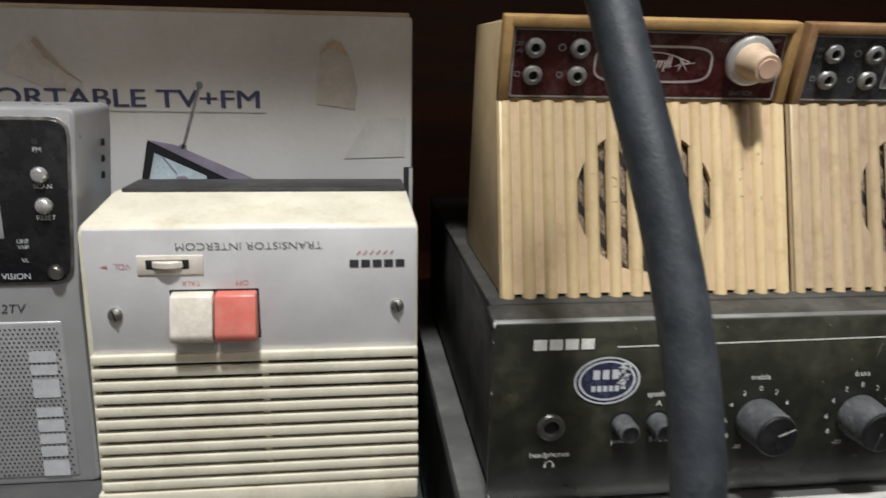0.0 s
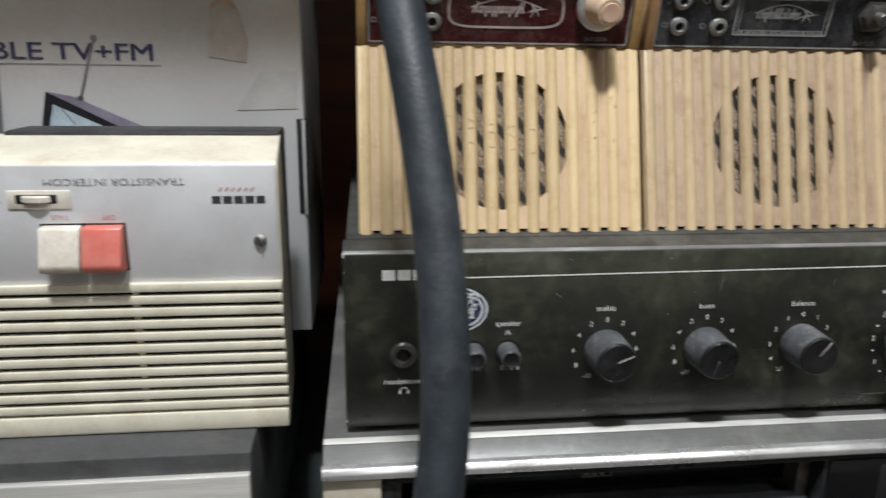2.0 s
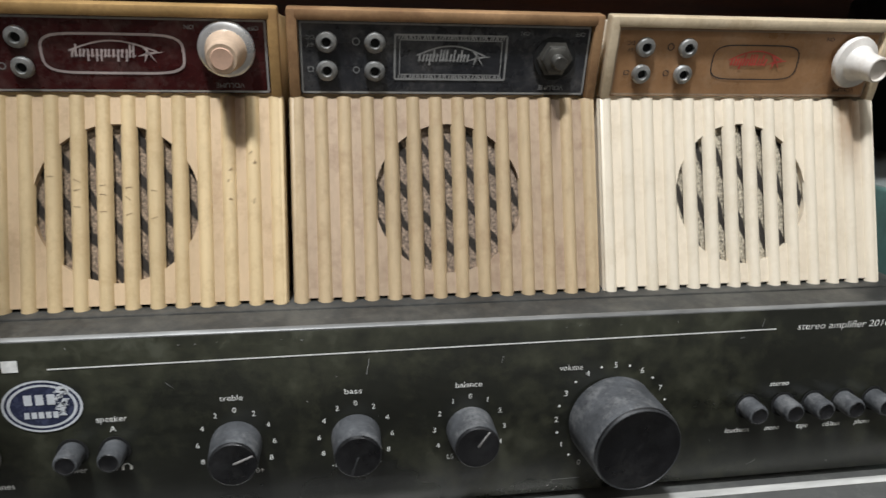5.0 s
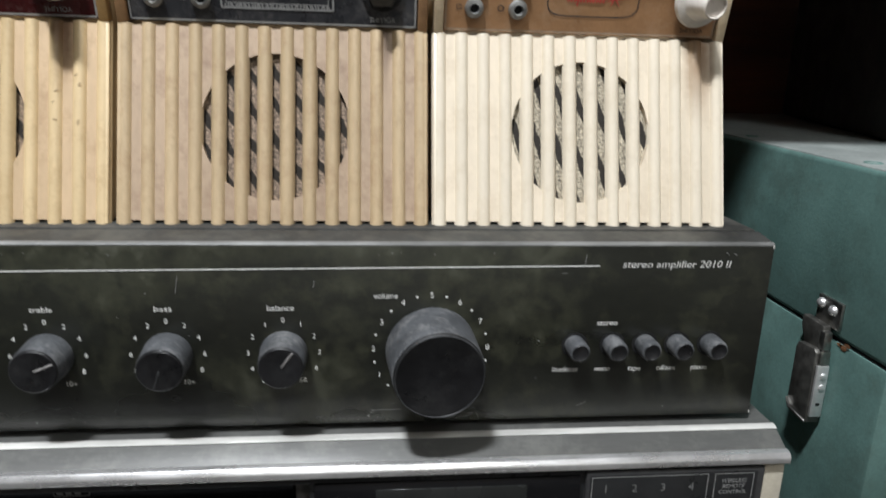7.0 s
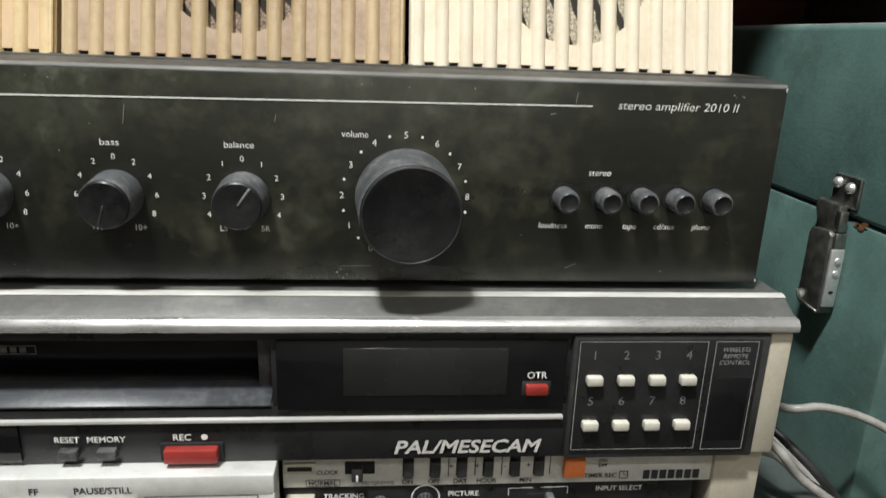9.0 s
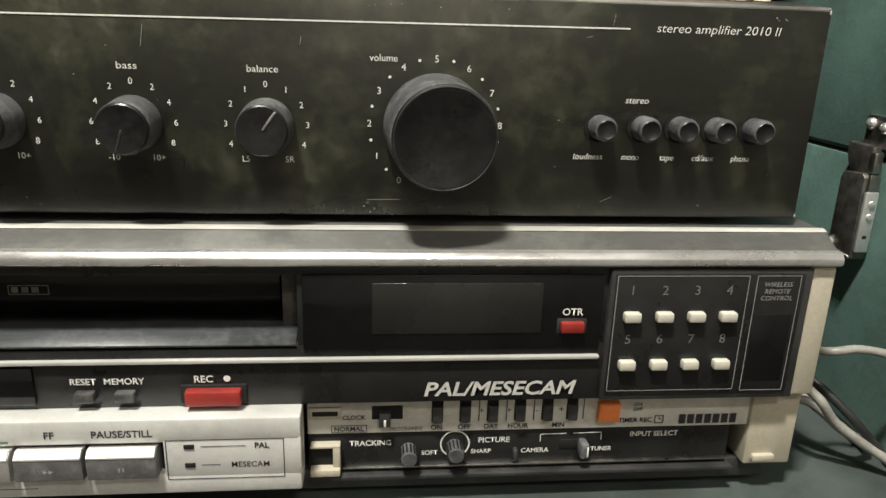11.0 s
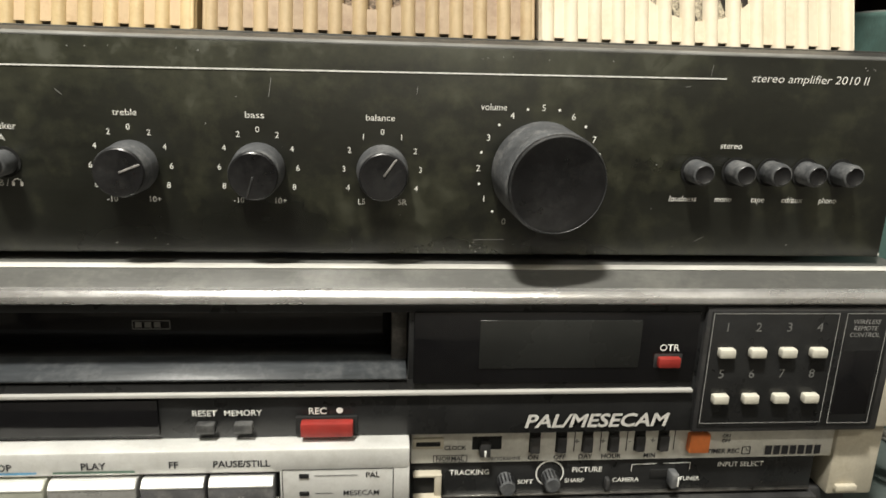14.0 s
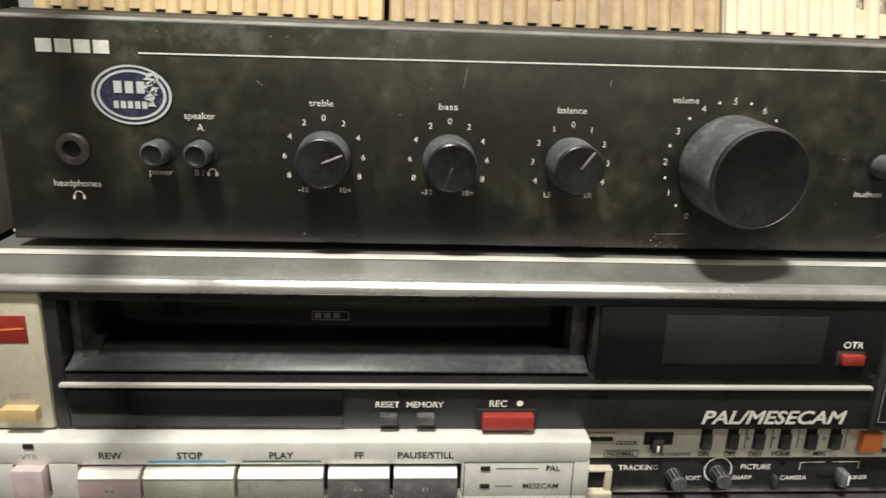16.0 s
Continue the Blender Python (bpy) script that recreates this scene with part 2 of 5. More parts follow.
height_fade(M_CARTON, 0.205, 0.275, (0.43, 0.445, 0.455))
M_CARTON_TORN = mat("torn_brown_cardboard", (0.36, 0.27, 0.19), 0.85, var=0.2, scale=90, bump=0.5)
M_CARTON_SIDE = mat("grey_cardboard", (0.33, 0.33, 0.32), 0.8, var=0.15, scale=30, bump=0.2)
M_PRINT_BLUE = mat("pale_blue_print", (0.40, 0.48, 0.52), 0.6, var=0.25, scale=60, bump=0)
M_PRINT_GREY = mat("purple_grey_print", (0.20, 0.18, 0.23), 0.6, var=0.2, scale=60, bump=0)
M_TAPE = mat("old_packing_tape", (0.415, 0.405, 0.385), 0.4, var=0.1, scale=60)
M_DECK = mat("dark_deck_metal", (0.055, 0.055, 0.056), 0.5, var=0.25, scale=40, dirt=(0.09, 0.088, 0.08), dirt_amount=0.5)
M_DECK_FACE = mat("brushed_aluminium", (0.66, 0.645, 0.60), 0.42, 0.45, var=0.22, scale=70, fine=900, stretch=(0.08, 1, 1.6), bump=0.1)
M_GREEN = mat("green_hammered_paint", (0.105, 0.185, 0.165), 0.42, var=0.14, scale=25, fine=450, bump=0.25, dirt=(0.06, 0.085, 0.07), dirt_amount=0.5, dirt_scale=18)
M_GREEN_TOP = mat("dusty_worn_case_top", (0.24, 0.26, 0.245), 0.6, var=0.2, scale=25, fine=400, bump=0.2, dirt=(0.11, 0.15, 0.135), dirt_amount=0.5, dirt_scale=20)
M_SOFT_WHITE = mat("worn_white_ink", (0.58, 0.57, 0.54), 0.6, var=0.2, scale=300, bump=0)
M_WORN_LIP = mat("worn_dark_lip", (0.20, 0.20, 0.19), 0.4, 0.2, var=0.5, scale=60, fine=300, stretch=(0.2, 1, 1), bump=0.05)
M_RUST = mat("rust", (0.22, 0.10, 0.04), 0.85, var=0.4, scale=200, bump=0.5)
M_SHELF = mat("grey_green_shelf_paint", (0.060, 0.075, 0.071), 0.5, var=0.2, scale=25, dirt=(0.05, 0.05, 0.045), dirt_amount=0.5, dirt_scale=30)
M_BROWN = mat("dark_brown_wood", (0.095, 0.026, 0.010), 0.6, var=0.5, scale=9, fine=300, stretch=(0.4, 1, 4), bump=0.2)
M_WALL = mat("plain_wall_paint", (0.22, 0.21, 0.19), 0.8, var=0.08, scale=4, fine=60)
M_WORN_EDGE = mat("worn_bright_edge", (0.62, 0.61, 0.57), 0.4, 0.3, var=0.3, scale=60, fine=300, stretch=(0.2, 1, 1), bump=0.05)
M_WALL_FAR = mat("pale_wall_paint", (0.55, 0.53, 0.48), 0.8, var=0.08, scale=4, fine=60)
M_FLOOR = mat("dark_floor", (0.055, 0.05, 0.045), 0.6, var=0.2, scale=6, fine=90)
M_CABLE = mat("dusty_rubber_cable", (0.024, 0.030, 0.037), 0.55, var=0.25, scale=70, bump=0.25, dirt=(0.070, 0.077, 0.085), dirt_amount=0.45, dirt_scale=55)
M_WIRE = mat("grey_white_cable", (0.30, 0.29, 0.265), 0.5, var=0.15, scale=120, dirt=(0.12, 0.11, 0.09), dirt_amount=0.5)
M_BLACK_WIRE = mat("black_cable", (0.02, 0.02, 0.02), 0.5, var=0.2, scale=120)


# ---- building helpers ----
base_of = {}


def thing(name, x, y, z, label, category, group="", kind=""):
    ob = new(name)
    ob.location = (x, y, z)
    ob.empty_display_size = 0.02
    base_of[ob.name] = Vector((x, y, z))
    return tagged(ob, label, category, group, kind)


def part(name, bm, material, parent, label="", smooth=True):
    """Links a bmesh, given in the place's own metres, as one mesh under a thing or a part."""
    off = base_of[parent.name]
    bmesh.ops.translate(bm, verts=bm.verts, vec=-off)
    me = bpy.data.meshes.new(name)
    bm.to_mesh(me)
    bm.free()
    me.materials.append(material)
    if smooth:
        me.set_sharp_from_angle(angle=radians(38))
        me.polygons.foreach_set("use_smooth", [True] * len(me.polygons))
    ob = new(name, me)
    ob.parent = parent
    base_of[ob.name] = off
    return tagged(ob, label)


def rbox(bm, x0, x1, y0, y1, z0, z1, r=0.0006, seg=2, m=None):
    """A box with rounded edges."""
    size = Vector((abs(x1 - x0), abs(y1 - y0), abs(z1 - z0)))
    c = Vector(((x0 + x1) / 2, (y0 + y1) / 2, (z0 + z1) / 2))
    tmp = bmesh.new()
    bmesh.ops.create_cube(tmp, size=1, matrix=Matrix.Translation(c) @ Matrix.Diagonal((*size, 1)))
    r = min(r, min(size) * 0.45)
    if r > 0:
        bmesh.ops.bevel(tmp, geom=tmp.edges[:], offset=r, segments=seg, profile=0.5, affect="EDGES")
    if m is not None:
        bmesh.ops.transform(tmp, matrix=m, verts=tmp.verts)
    join(bm, tmp)
    return bm


def join(bm, tmp):
    me = bpy.data.meshes.new("tmp")
    tmp.to_mesh(me)
    tmp.free()
    bm.from_mesh(me)
    bpy.data.meshes.remove(me)


def boxed(*a, **k):
    return rbox(bmesh.new(), *a, **k)


def lathe(bm, profile, m, seg=28):
    """Turns a profile of (radius, height) about the local z axis of m."""
    rings = []
    for r, h in profile:
        if r <= 1e-6:
            rings.append([bm.verts.new(m @ Vector((0, 0, h)))])
        else:
            rings.append([bm.verts.new(m @ Vector((r * math.cos(2 * math.pi * k / seg), r * math.sin(2 * math.pi * k / seg), h))) for k in range(seg)])
    for a, b in zip(rings, rings[1:]):
        for k in range(seg):
            n = (k + 1) % seg
            if len(a) == 1 and len(b) > 1:
                bm.faces.new((a[0], b[k], b[n]))
            elif len(b) == 1 and len(a) > 1:
                bm.faces.new((a[k], b[0], a[n]))
            elif len(a) > 1:
                bm.faces.new((a[k], b[k], b[n], a[n]))
    bmesh.ops.recalc_face_normals(bm, faces=bm.faces[:])
    return bm


def turned(profile, m, seg=28):
    return lathe(bmesh.new(), profile, m, seg)


def facing(x, y, z, tilt=0.0, side=0.0):
    """A frame at a place whose z axis points out of a front towards -y; tilt lifts it, side turns it."""
    return Matrix.Translation((x, y, z)) @ Matrix.Rotation(radians(side), 4, "Z") @ Matrix.Rotation(radians(90 - tilt), 4, "X")


def prism(outline, x0, x1, r=0.0, seg=2):
    """Extrudes an outline of (y, z) from x0 to x1."""
    bm = bmesh.new()
    a = [bm.verts.new((x0, y, z)) for y, z in outline]
    b = [bm.verts.new((x1, y, z)) for y, z in outline]
    bm.faces.new(a)
    bm.faces.new(b[::-1])
    n = len(outline)
    for k in range(n):
        bm.faces.new((a[k], a[(k + 1) % n], b[(k + 1) % n], b[k]))
    bmesh.ops.recalc_face_normals(bm, faces=bm.faces[:])
    if r:
        bmesh.ops.bevel(bm, geom=bm.edges[:], offset=r, segments=seg, profile=0.5, affect="EDGES")
    return bm


def tube(points, r, seg=16):
    """A round tube along a smoothed line of points."""
    pts = [Vector(p) for p in points]
    fine = []
    for k in range(len(pts) - 1):
        p0, p1, p2, p3 = pts[max(0, k - 1)], pts[k], pts[k + 1], pts[min(len(pts) - 1, k + 2)]
        for s in range(6):
            t = s / 6
            fine.append(0.5 * ((2 * p1) + (p2 - p0) * t + (2 * p0 - 5 * p1 + 4 * p2 - p3) * t * t + (3 * p1 - p0 - 3 * p2 + p3) * t ** 3))
    fine.append(pts[-1])
    bm = bmesh.new()
    rings = []
    for k, p in enumerate(fine):
        d = (fine[min(k + 1, len(fine) - 1)] - fine[max(k - 1, 0)]).normalized()
        u = d.cross(Vector((0, 1, 0.3))).normalized()
        v = d.cross(u)
        rings.append([bm.verts.new(p + r * (u * math.cos(2 * math.pi * j / seg) + v * math.sin(2 * math.pi * j / seg))) for j in range(seg)])
    for a, b in zip(rings, rings[1:]):
        for j in range(seg):
            bm.faces.new((a[j], a[(j + 1) % seg], b[(j + 1) % seg], b[j]))
    bm.faces.new(rings[0][::-1])
    bm.faces.new(rings[-1])
    bmesh.ops.recalc_face_normals(bm, faces=bm.faces[:])
    return bm


def letters(items, m=None):
    """Flat lettering in a front plane. Each item: text, cap height, x, y, z of its middle, then optionally width, slant, turn, weight."""
    bm = bmesh.new()
    for s, h, x, y, z, *rest in items:
        width, slant, turn, weight = (list(rest) + [None, 0, 0, 0][len(rest):])
        cu = bpy.data.curves.new("tmp", "FONT")
        cu.body, cu.size, cu.shear, cu.offset, cu.resolution_u = s, h / 0.70, slant, weight * h, 3
        ob = bpy.data.objects.new("tmp", cu)
        me = bpy.data.meshes.new_from_object(ob)
        tmp = bmesh.new()
        tmp.from_mesh(me)
        bpy.data.objects.remove(ob)
        bpy.data.curves.remove(cu)
        bpy.data.meshes.remove(me)
        if not tmp.verts:
            tmp.free()
            continue
        xs, ys = [v.co.x for v in tmp.verts], [v.co.y for v in tmp.verts]
        cx = (min(xs) + max(xs)) / 2
        k = width / (max(xs) - min(xs)) if width else 1.0
        fit = Matrix.Translation((x, y, z)) @ Matrix.Rotation(radians(turn), 4, "Y") @ Matrix.Rotation(radians(90), 4, "X") @ Matrix.Diagonal((k, 1, 1, 1)) @ Matrix.Translation((-cx, -h / 2, 0))
        if m is not None:
            fit = m @ fit
        bmesh.ops.transform(tmp, matrix=fit, verts=tmp.verts)
        join(bm, tmp)
    return bm


def flat(bm, pts, m=None):
    vs = [bm.verts.new((m @ Vector(p)) if m is not None else p) for p in pts]
    f = bm.faces.new(vs)
    return f


def oval(bm, x, y, z, rx, rz, hole=0.0, seg=40, m=None):
    """A flat oval, or an oval ring, in a front plane."""
    def at(k, s):
        p = Vector((x + s * rx * math.cos(2 * math.pi * k / seg), y, z + s * rz * math.sin(2 * math.pi * k / seg)))
        return bm.verts.new(m @ p if m is not None else p)
    outer = [at(k, 1) for k in range(seg)]
    if not hole:
        bm.faces.new(outer)
        return bm
    inner = [at(k, hole) for k in range(seg)]
    for k in range(seg):
        n = (k + 1) % seg
        bm.faces.new((outer[k], outer[n], inner[n], inner[k]))
    return bm


def word_bars(bm, x0, x1, y, z0, z1, count, gap=0.25, m=None):
    """A word mark as plain blocks of letter size, with no lettering."""
    step = (x1 - x0) / count
    for k in range(count):
        a = x0 + k * step
        for lo, hi in (((z0, z0 + (z1 - z0) * 0.42), (z0 + (z1 - z0) * 0.58, z1)) if count == 8 else ((z0, z1),)):
            flat(bm, [(a, y, lo), (a + step * (1 - gap), y, lo), (a + step * (1 - gap), y, hi), (a, y, hi)], m)
    return bm


def line(bm, x0, z0, x1, z1, y, w, m=None):
    d = Vector((x1 - x0, 0, z1 - z0)).normalized()
    n = Vector((-d.z, 0, d.x)) * w / 2
    a, b = Vector((x0, y, z0)), Vector((x1, y, z1))
    flat(bm, [a - n, b - n, b + n, a + n], m)
    return bm


def frame_bars(bm, x0, x1, y, z0, z1, w, m=None):
    for a, b, c, d in ((x0, z0, x1, z0), (x1, z0, x1, z1), (x1, z1, x0, z1), (x0, z1, x0, z0)):
        line(bm, a, b, c, d, y, w, m)
    return bm


def write(name, items, material, parent, label, m=None):
    """Each word or figure of items as a part of its own."""
    for item in items:
        part(name, letters([item], m), material, parent, label, smooth=False)


# ---- the setting ----
def slab(name, x0, x1, y0, y1, z0, z1, material, label, r=0.0):
    bm = rbox(bmesh.new(), x0, x1, y0, y1, z0, z1, r)
    me = bpy.data.meshes.new(name)
    bm.to_mesh(me)
    bm.free()
    me.materials.append(material)
    return tagged(new(name, me), label, name.split("_")[0], kind="structure")


slab("shelf", -1.2, 1.3, -0.030, 0.46, -0.052, -0.022, M_SHELF, "painted grey-green shelf board under the old electronics", 0.002)
slab("wall_back", -1.6, 2.0, 0.46, 0.50, -0.9, 2.5, M_BROWN, "dark brown wooden back wall of the shelf bay")
# unseen board; its front edge is set to shade the wall and carton top
slab("shelf_upper", -1.6, 2.0, -0.002, 0.46, 0.50, 0.53, M_BROWN, "unseen dark brown upper board added to shade the back wall and carton", 0.002)
slab("wall_left", -1.64, -1.6, -3.0, 0.50, -0.9, 2.5, M_WALL, "plain dim wall closing the room")
slab("wall_right", 2.0, 2.04, -3.0, 0.50, -0.9, 2.5, M_WALL, "plain dim wall closing the room")
# unseen wall in pale paint; its reflection lightens the amplifier panel
slab("wall_front", -1.64, 2.04, -3.04, -3.0, -0.9, 2.5, M_WALL_FAR, "plain dim wall closing the room")
slab("floor", -1.64, 2.04, -3.04, 0.50, -0.94, -0.9, M_FLOOR, "plain dark floor of the room")
slab("ceiling", -1.64, 2.04, -3.04, 0.50, 2.5, 2.54, M_WALL_FAR, "plain dim ceiling of the room")


# ---- stereo amplifier ----
def amplifier():
    amp = thing("stereo_amplifier", 0.21, 0.13, 0.0948, "dusty black stereo amplifier standing on the video recorder", "amplifier")
    part("body", boxed(0.0010, 0.4146, 0.004, 0.262, 0.0985, 0.1790, r=0.001), M_AMP_TOP, amp)
    # front bezel with a sharp edge whose top rises a little to the lid, and the lid behind it
    bezel = prism([(0.0004, 0.1740), (0.0004, 0.1779), (0.0012, 0.1787), (0.0145, 0.1806), (0.0152, 0.1800), (0.0152, 0.1740)], -0.0014, 0.4170, 0.0004, 2)
    part("bezel", bezel, M_AMP_TOP, amp, "dusty black metal front bezel")
    part("lid", boxed(-0.0002, 0.4156, 0.0150, 0.262, 0.1776, 0.1812, r=0.0007), M_AMP_TOP, amp, "dusty black metal lid")
    part("worn_lip", prism([(0.0001, 0.1775), (0.0001, 0.1780), (0.0011, 0.1789), (0.0017, 0.1790), (0.0013, 0.1780)], -0.0012, 0.4168), M_WORN_LIP, amp, "paint rubbed off the front edge")
    panel = part("front_panel", boxed(-0.0014, 0.4170, 0.0, 0.004, 0.0978, 0.1778, r=0.0009), M_AMP, amp, "smudged black front panel")
    corner = bmesh.new()
    for x, z, r in ((-0.0010, 0.1772, 0.0011), (-0.0012, 0.1700, 0.0004), (-0.0012, 0.1480, 0.0004), (-0.0010, 0.1010, 0.0006), (0.4164, 0.1770, 0.0008), (0.4166, 0.0990, 0.0006)):
        rbox(corner, x - r * 0.5, x + r * 0.5, -0.0002, 0.0012, z - r, z + r, r * 0.4, 2)
    tagged(part("worn_corners", corner, M_WORN_EDGE, panel, "bare metal at the worn corners"), kind="stuff")
    for x in (0.03, 0.39):
        for y in (0.03, 0.235):
            part("foot", turned([(0, 0.0), (0.009, 0.0), (0.010, 0.001), (0.010, 0.0038), (0, 0.0038)], Matrix.Translation((x, y, 0.0948))), M_KNOB, amp)
    ink = -0.00025
    write("lettering", [("stereo amplifier 2010 II", 0.0031, 0.3740, ink, 0.1697, 0.048, 0.14, 0, -0.004)], M_WHITE_INK, panel, "white lettering")
    part("rule_line", line(bmesh.new(), 0.050, 0.1668, 0.340, 0.1690, ink, 0.00055), M_WHITE_INK, panel, "thin white rule")
    word = word_bars(bmesh.new(), 0.0150, 0.0412, ink, 0.1662, 0.1708, 4, 0.16)
    part("word_mark", word, M_WHITE_INK, panel, "white word mark")

    def knob(x, z, dial, names, pointer, wide, dip=0.0, bright=True):
        m = facing(x, -0.0002, z, dip, 1.5)
        body = part("tone_knob", turned([(0, 0), (0.0098, 0.0), (0.0099, 0.0012), (0.0092, 0.0135), (0.0087, 0.0149)], m, 48), M_KNOB_SIDE, amp, "dusty grey rubber knob")
        part("knob_face", turned([(0.0090, 0.0140), (0.0088, 0.0149), (0.0083, 0.0153), (0.0077, 0.0152), (0, 0.0150)], m, 48), M_KNOB, body, "black ribbed knob face")
        a = radians(pointer)
        bar = bmesh.new()
        rbox(bar, -0.00042, 0.00042, 0.0002, 0.0083, 0.0147, 0.0154, 0.0002, 1, m @ Matrix.Rotation(-a, 4, "Z"))
        part("pointer", bar, M_POINTER if bright else M_KNOB_RIM, body, "worn pale pointer line")
        items = [(names, 0.0024, x - 0.0008, ink, z + 0.0199, wide, 0.0)]
        n = len(dial)
        for k, s in enumerate(dial):
            ang = radians(-148 + 296 * k / (n - 1))
            items.append((s, 0.0022, x + 0.0146 * math.sin(ang) * (1.02 if abs(ang) > 2 else 1), ink, z + 0.0146 * math.cos(ang)))
        write("dial_figure", items, M_WHITE_INK, panel, "white dial figures")

    tone = ["-10", "8", "6", "4", "2", "0", "2", "4", "6", "8", "10+"]
    knob(0.1148, 0.1314, tone, "treble", 68, 0.0087)
    knob(0.1614, 0.1314, tone, "bass", 198, 0.0069, -2.0, False)
    knob(0.2079, 0.1314, ["L5", "4", "3", "2", "1", "0", "1", "2", "3", "4", "5R"], "balance", 36, 0.0109, -0.5)

    m = facing(0.2692, 0.0006, 0.1321, -3, 4.0)
    vol = part("volume_knob", turned([(0, 0), (0.0190, 0), (0.0194, 0.001), (0.0188, 0.0232), (0.0182, 0.0250)], m, 72), M_KNOB_SIDE, amp, "large dusty volume knob")
    part("knob_face", turned([(0.0186, 0.0236), (0.0184, 0.0248), (0.0178, 0.0255), (0.0171, 0.0256), (0.0163, 0.0253), (0, 0.0248)], m, 72), M_KNOB, vol, "black concave knob face")
    part("knob_ring", turned([(0.0183, 0.0250), (0.0180, 0.0257), (0.0177, 0.0258), (0.0175, 0.0255)], m, 72), M_KNOB_RIM, vol, "rubbed rim of the knob face")
    items, dots = [("volume", 0.0025, 0.2500, ink, 0.1563, 0.0100, 0.0)], bmesh.new()
    for k in range(21):
        ang = radians(-147 + 294 * k / 20)
        x, z = 0.2692 + 0.0243 * math.sin(ang), 0.1321 + 0.0243 * math.cos(ang)
        if k % 2 == 0:
            items.append((str(k // 2), 0.0025, x, ink, z))
        else:
            oval(dots, x, ink, z, 0.00055, 0.00055, seg=12)
    write("dial_figure", items, M_WHITE_INK, panel, "white dial figures")
    tagged(part("dial_dots", dots, M_WHITE_INK, panel, "white dial dots"), kind="stuff")

    def push(x, z):
        b = part("push_button", turned([(0, -0.001), (0.0046, -0.001), (0.0046, 0.0), (0.0046, 0.0075), (0.0042, 0.0088), (0.0036, 0.0092)], facing(x, -0.0002, z), 24), M_KNOB_SIDE, amp, "round grey push button")
        part("button_face", turned([(0.0038, 0.0090), (0.0034, 0.0094), (0.0030, 0.0091), (0, 0.0089)], facing(x, -0.0002, z), 24), M_KNOB, b, "dark button face")
        part("button_collar", turned([(0.0048, 0.0), (0.0058, 0.0002), (0.0058, 0.0005), (0.0048, 0.0005)], facing(x, 0.0, z), 24), M_HOLE, b, "dark gap round the button")

    for x, s in ((0.0548, "power"), (0.0700, "B /")):
        push(x, 0.1322)
        write("lettering", [(s, 0.0023, x - (0.0012 if s != "power" else 0), ink, 0.1245)], M_WHITE_INK, panel, "white lettering")
    write("lettering", [("speaker", 0.0025, 0.0700, ink, 0.1455), ("A", 0.0025, 0.0700, ink, 0.1412), ("headphones", 0.0025, 0.0242, ink, 0.1196)], M_WHITE_INK, panel, "white lettering")
    for x, s, w in ((0.3318, "loudness", 0.0114), (0.3486, "mono", 0.0070), (0.3632, "tape", 0.0057), (0.3778, "cd/aux", 0.0090), (0.3930, "phono", 0.0076)):
        push(x, 0.1332)
        write("lettering", [(s, 0.0023, x - 0.0035, ink, 0.1219, w, 0.12, 0, 0.005)], M_WHITE_INK, panel, "white lettering")
    write("lettering", [("stereo", 0.0024, 0.3455, ink, 0.1434, 0.0090, 0.14, 0, 0.005)], M_WHITE_INK, panel, "white lettering")
    # headphone signs
    for x, z, r in ((0.0242, 0.1147, 0.0018), (0.0735, 0.1245, 0.0015)):
        sign = bmesh.new()
        for k in range(12):
            a, b = math.pi * k / 12, math.pi * (k + 1) / 12
            line(sign, x + r * math.cos(a), z + r * math.sin(a), x + r * math.cos(b), z + r * math.sin(b), ink, 0.0004)
        for s in (-1, 1):
            flat(sign, [(x + s * r - 0.0005, ink, z - 0.0012), (x + s * r + 0.0005, ink, z - 0.0012), (x + s * r + 0.0005, ink, z + 0.0004), (x + s * r - 0.0005, ink, z + 0.0004)])
        part("headphone_sign", sign, M_WHITE_INK, panel, "white headphone sign")
    jack = part("headphone_jack", turned([(0.0058, 0), (0.0060, 0.0008), (0.0052, 0.0018), (0.0034, 0.0020), (0.0031, 0.0012), (0.0031, -0.0015)], facing(0.0240, -0.0001, 0.1322), 32), M_DARK_STEEL, amp, "worn dark metal jack ring")
    part("jack_hole", turned([(0.0031, 0.0002), (0, 0.0002)], facing(0.0240, -0.0001, 0.1322), 24), M_HOLE, jack)
    # oval sticker
    st = part("sticker", oval(bmesh.new(), 0.0466, -0.0003, 0.1522, 0.0142, 0.0106), mat("foil_sticker_blue_black", (0.035, 0.040, 0.075), 0.25, var=0.3, scale=200), amp, "scratched oval foil sticker")
    rings = oval(bmesh.new(), 0.0466, -0.00045, 0.1522, 0.0141, 0.0105, 0.93)
    oval(rings, 0.0466, -0.00045, 0.1522, 0.0122, 0.0088, 0.91)
    part("sticker_rim", rings, M_TV_PRINT, st, "silver oval rings")
    marks = word_bars(bmesh.new(), 0.0405, 0.0525, -0.0005, 0.1528, 0.1570, 3, 0.30)
    word_bars(marks, 0.0400, 0.0525, -0.0005, 0.1474, 0.1500, 5, 0.28)
    part("sticker_marks", marks, M_TV_PRINT, st, "silver marks")
    scuff = bmesh.new()
    rnd = random.Random(3)
    for k in range(16):
        a = rnd.uniform(0, 6.28)
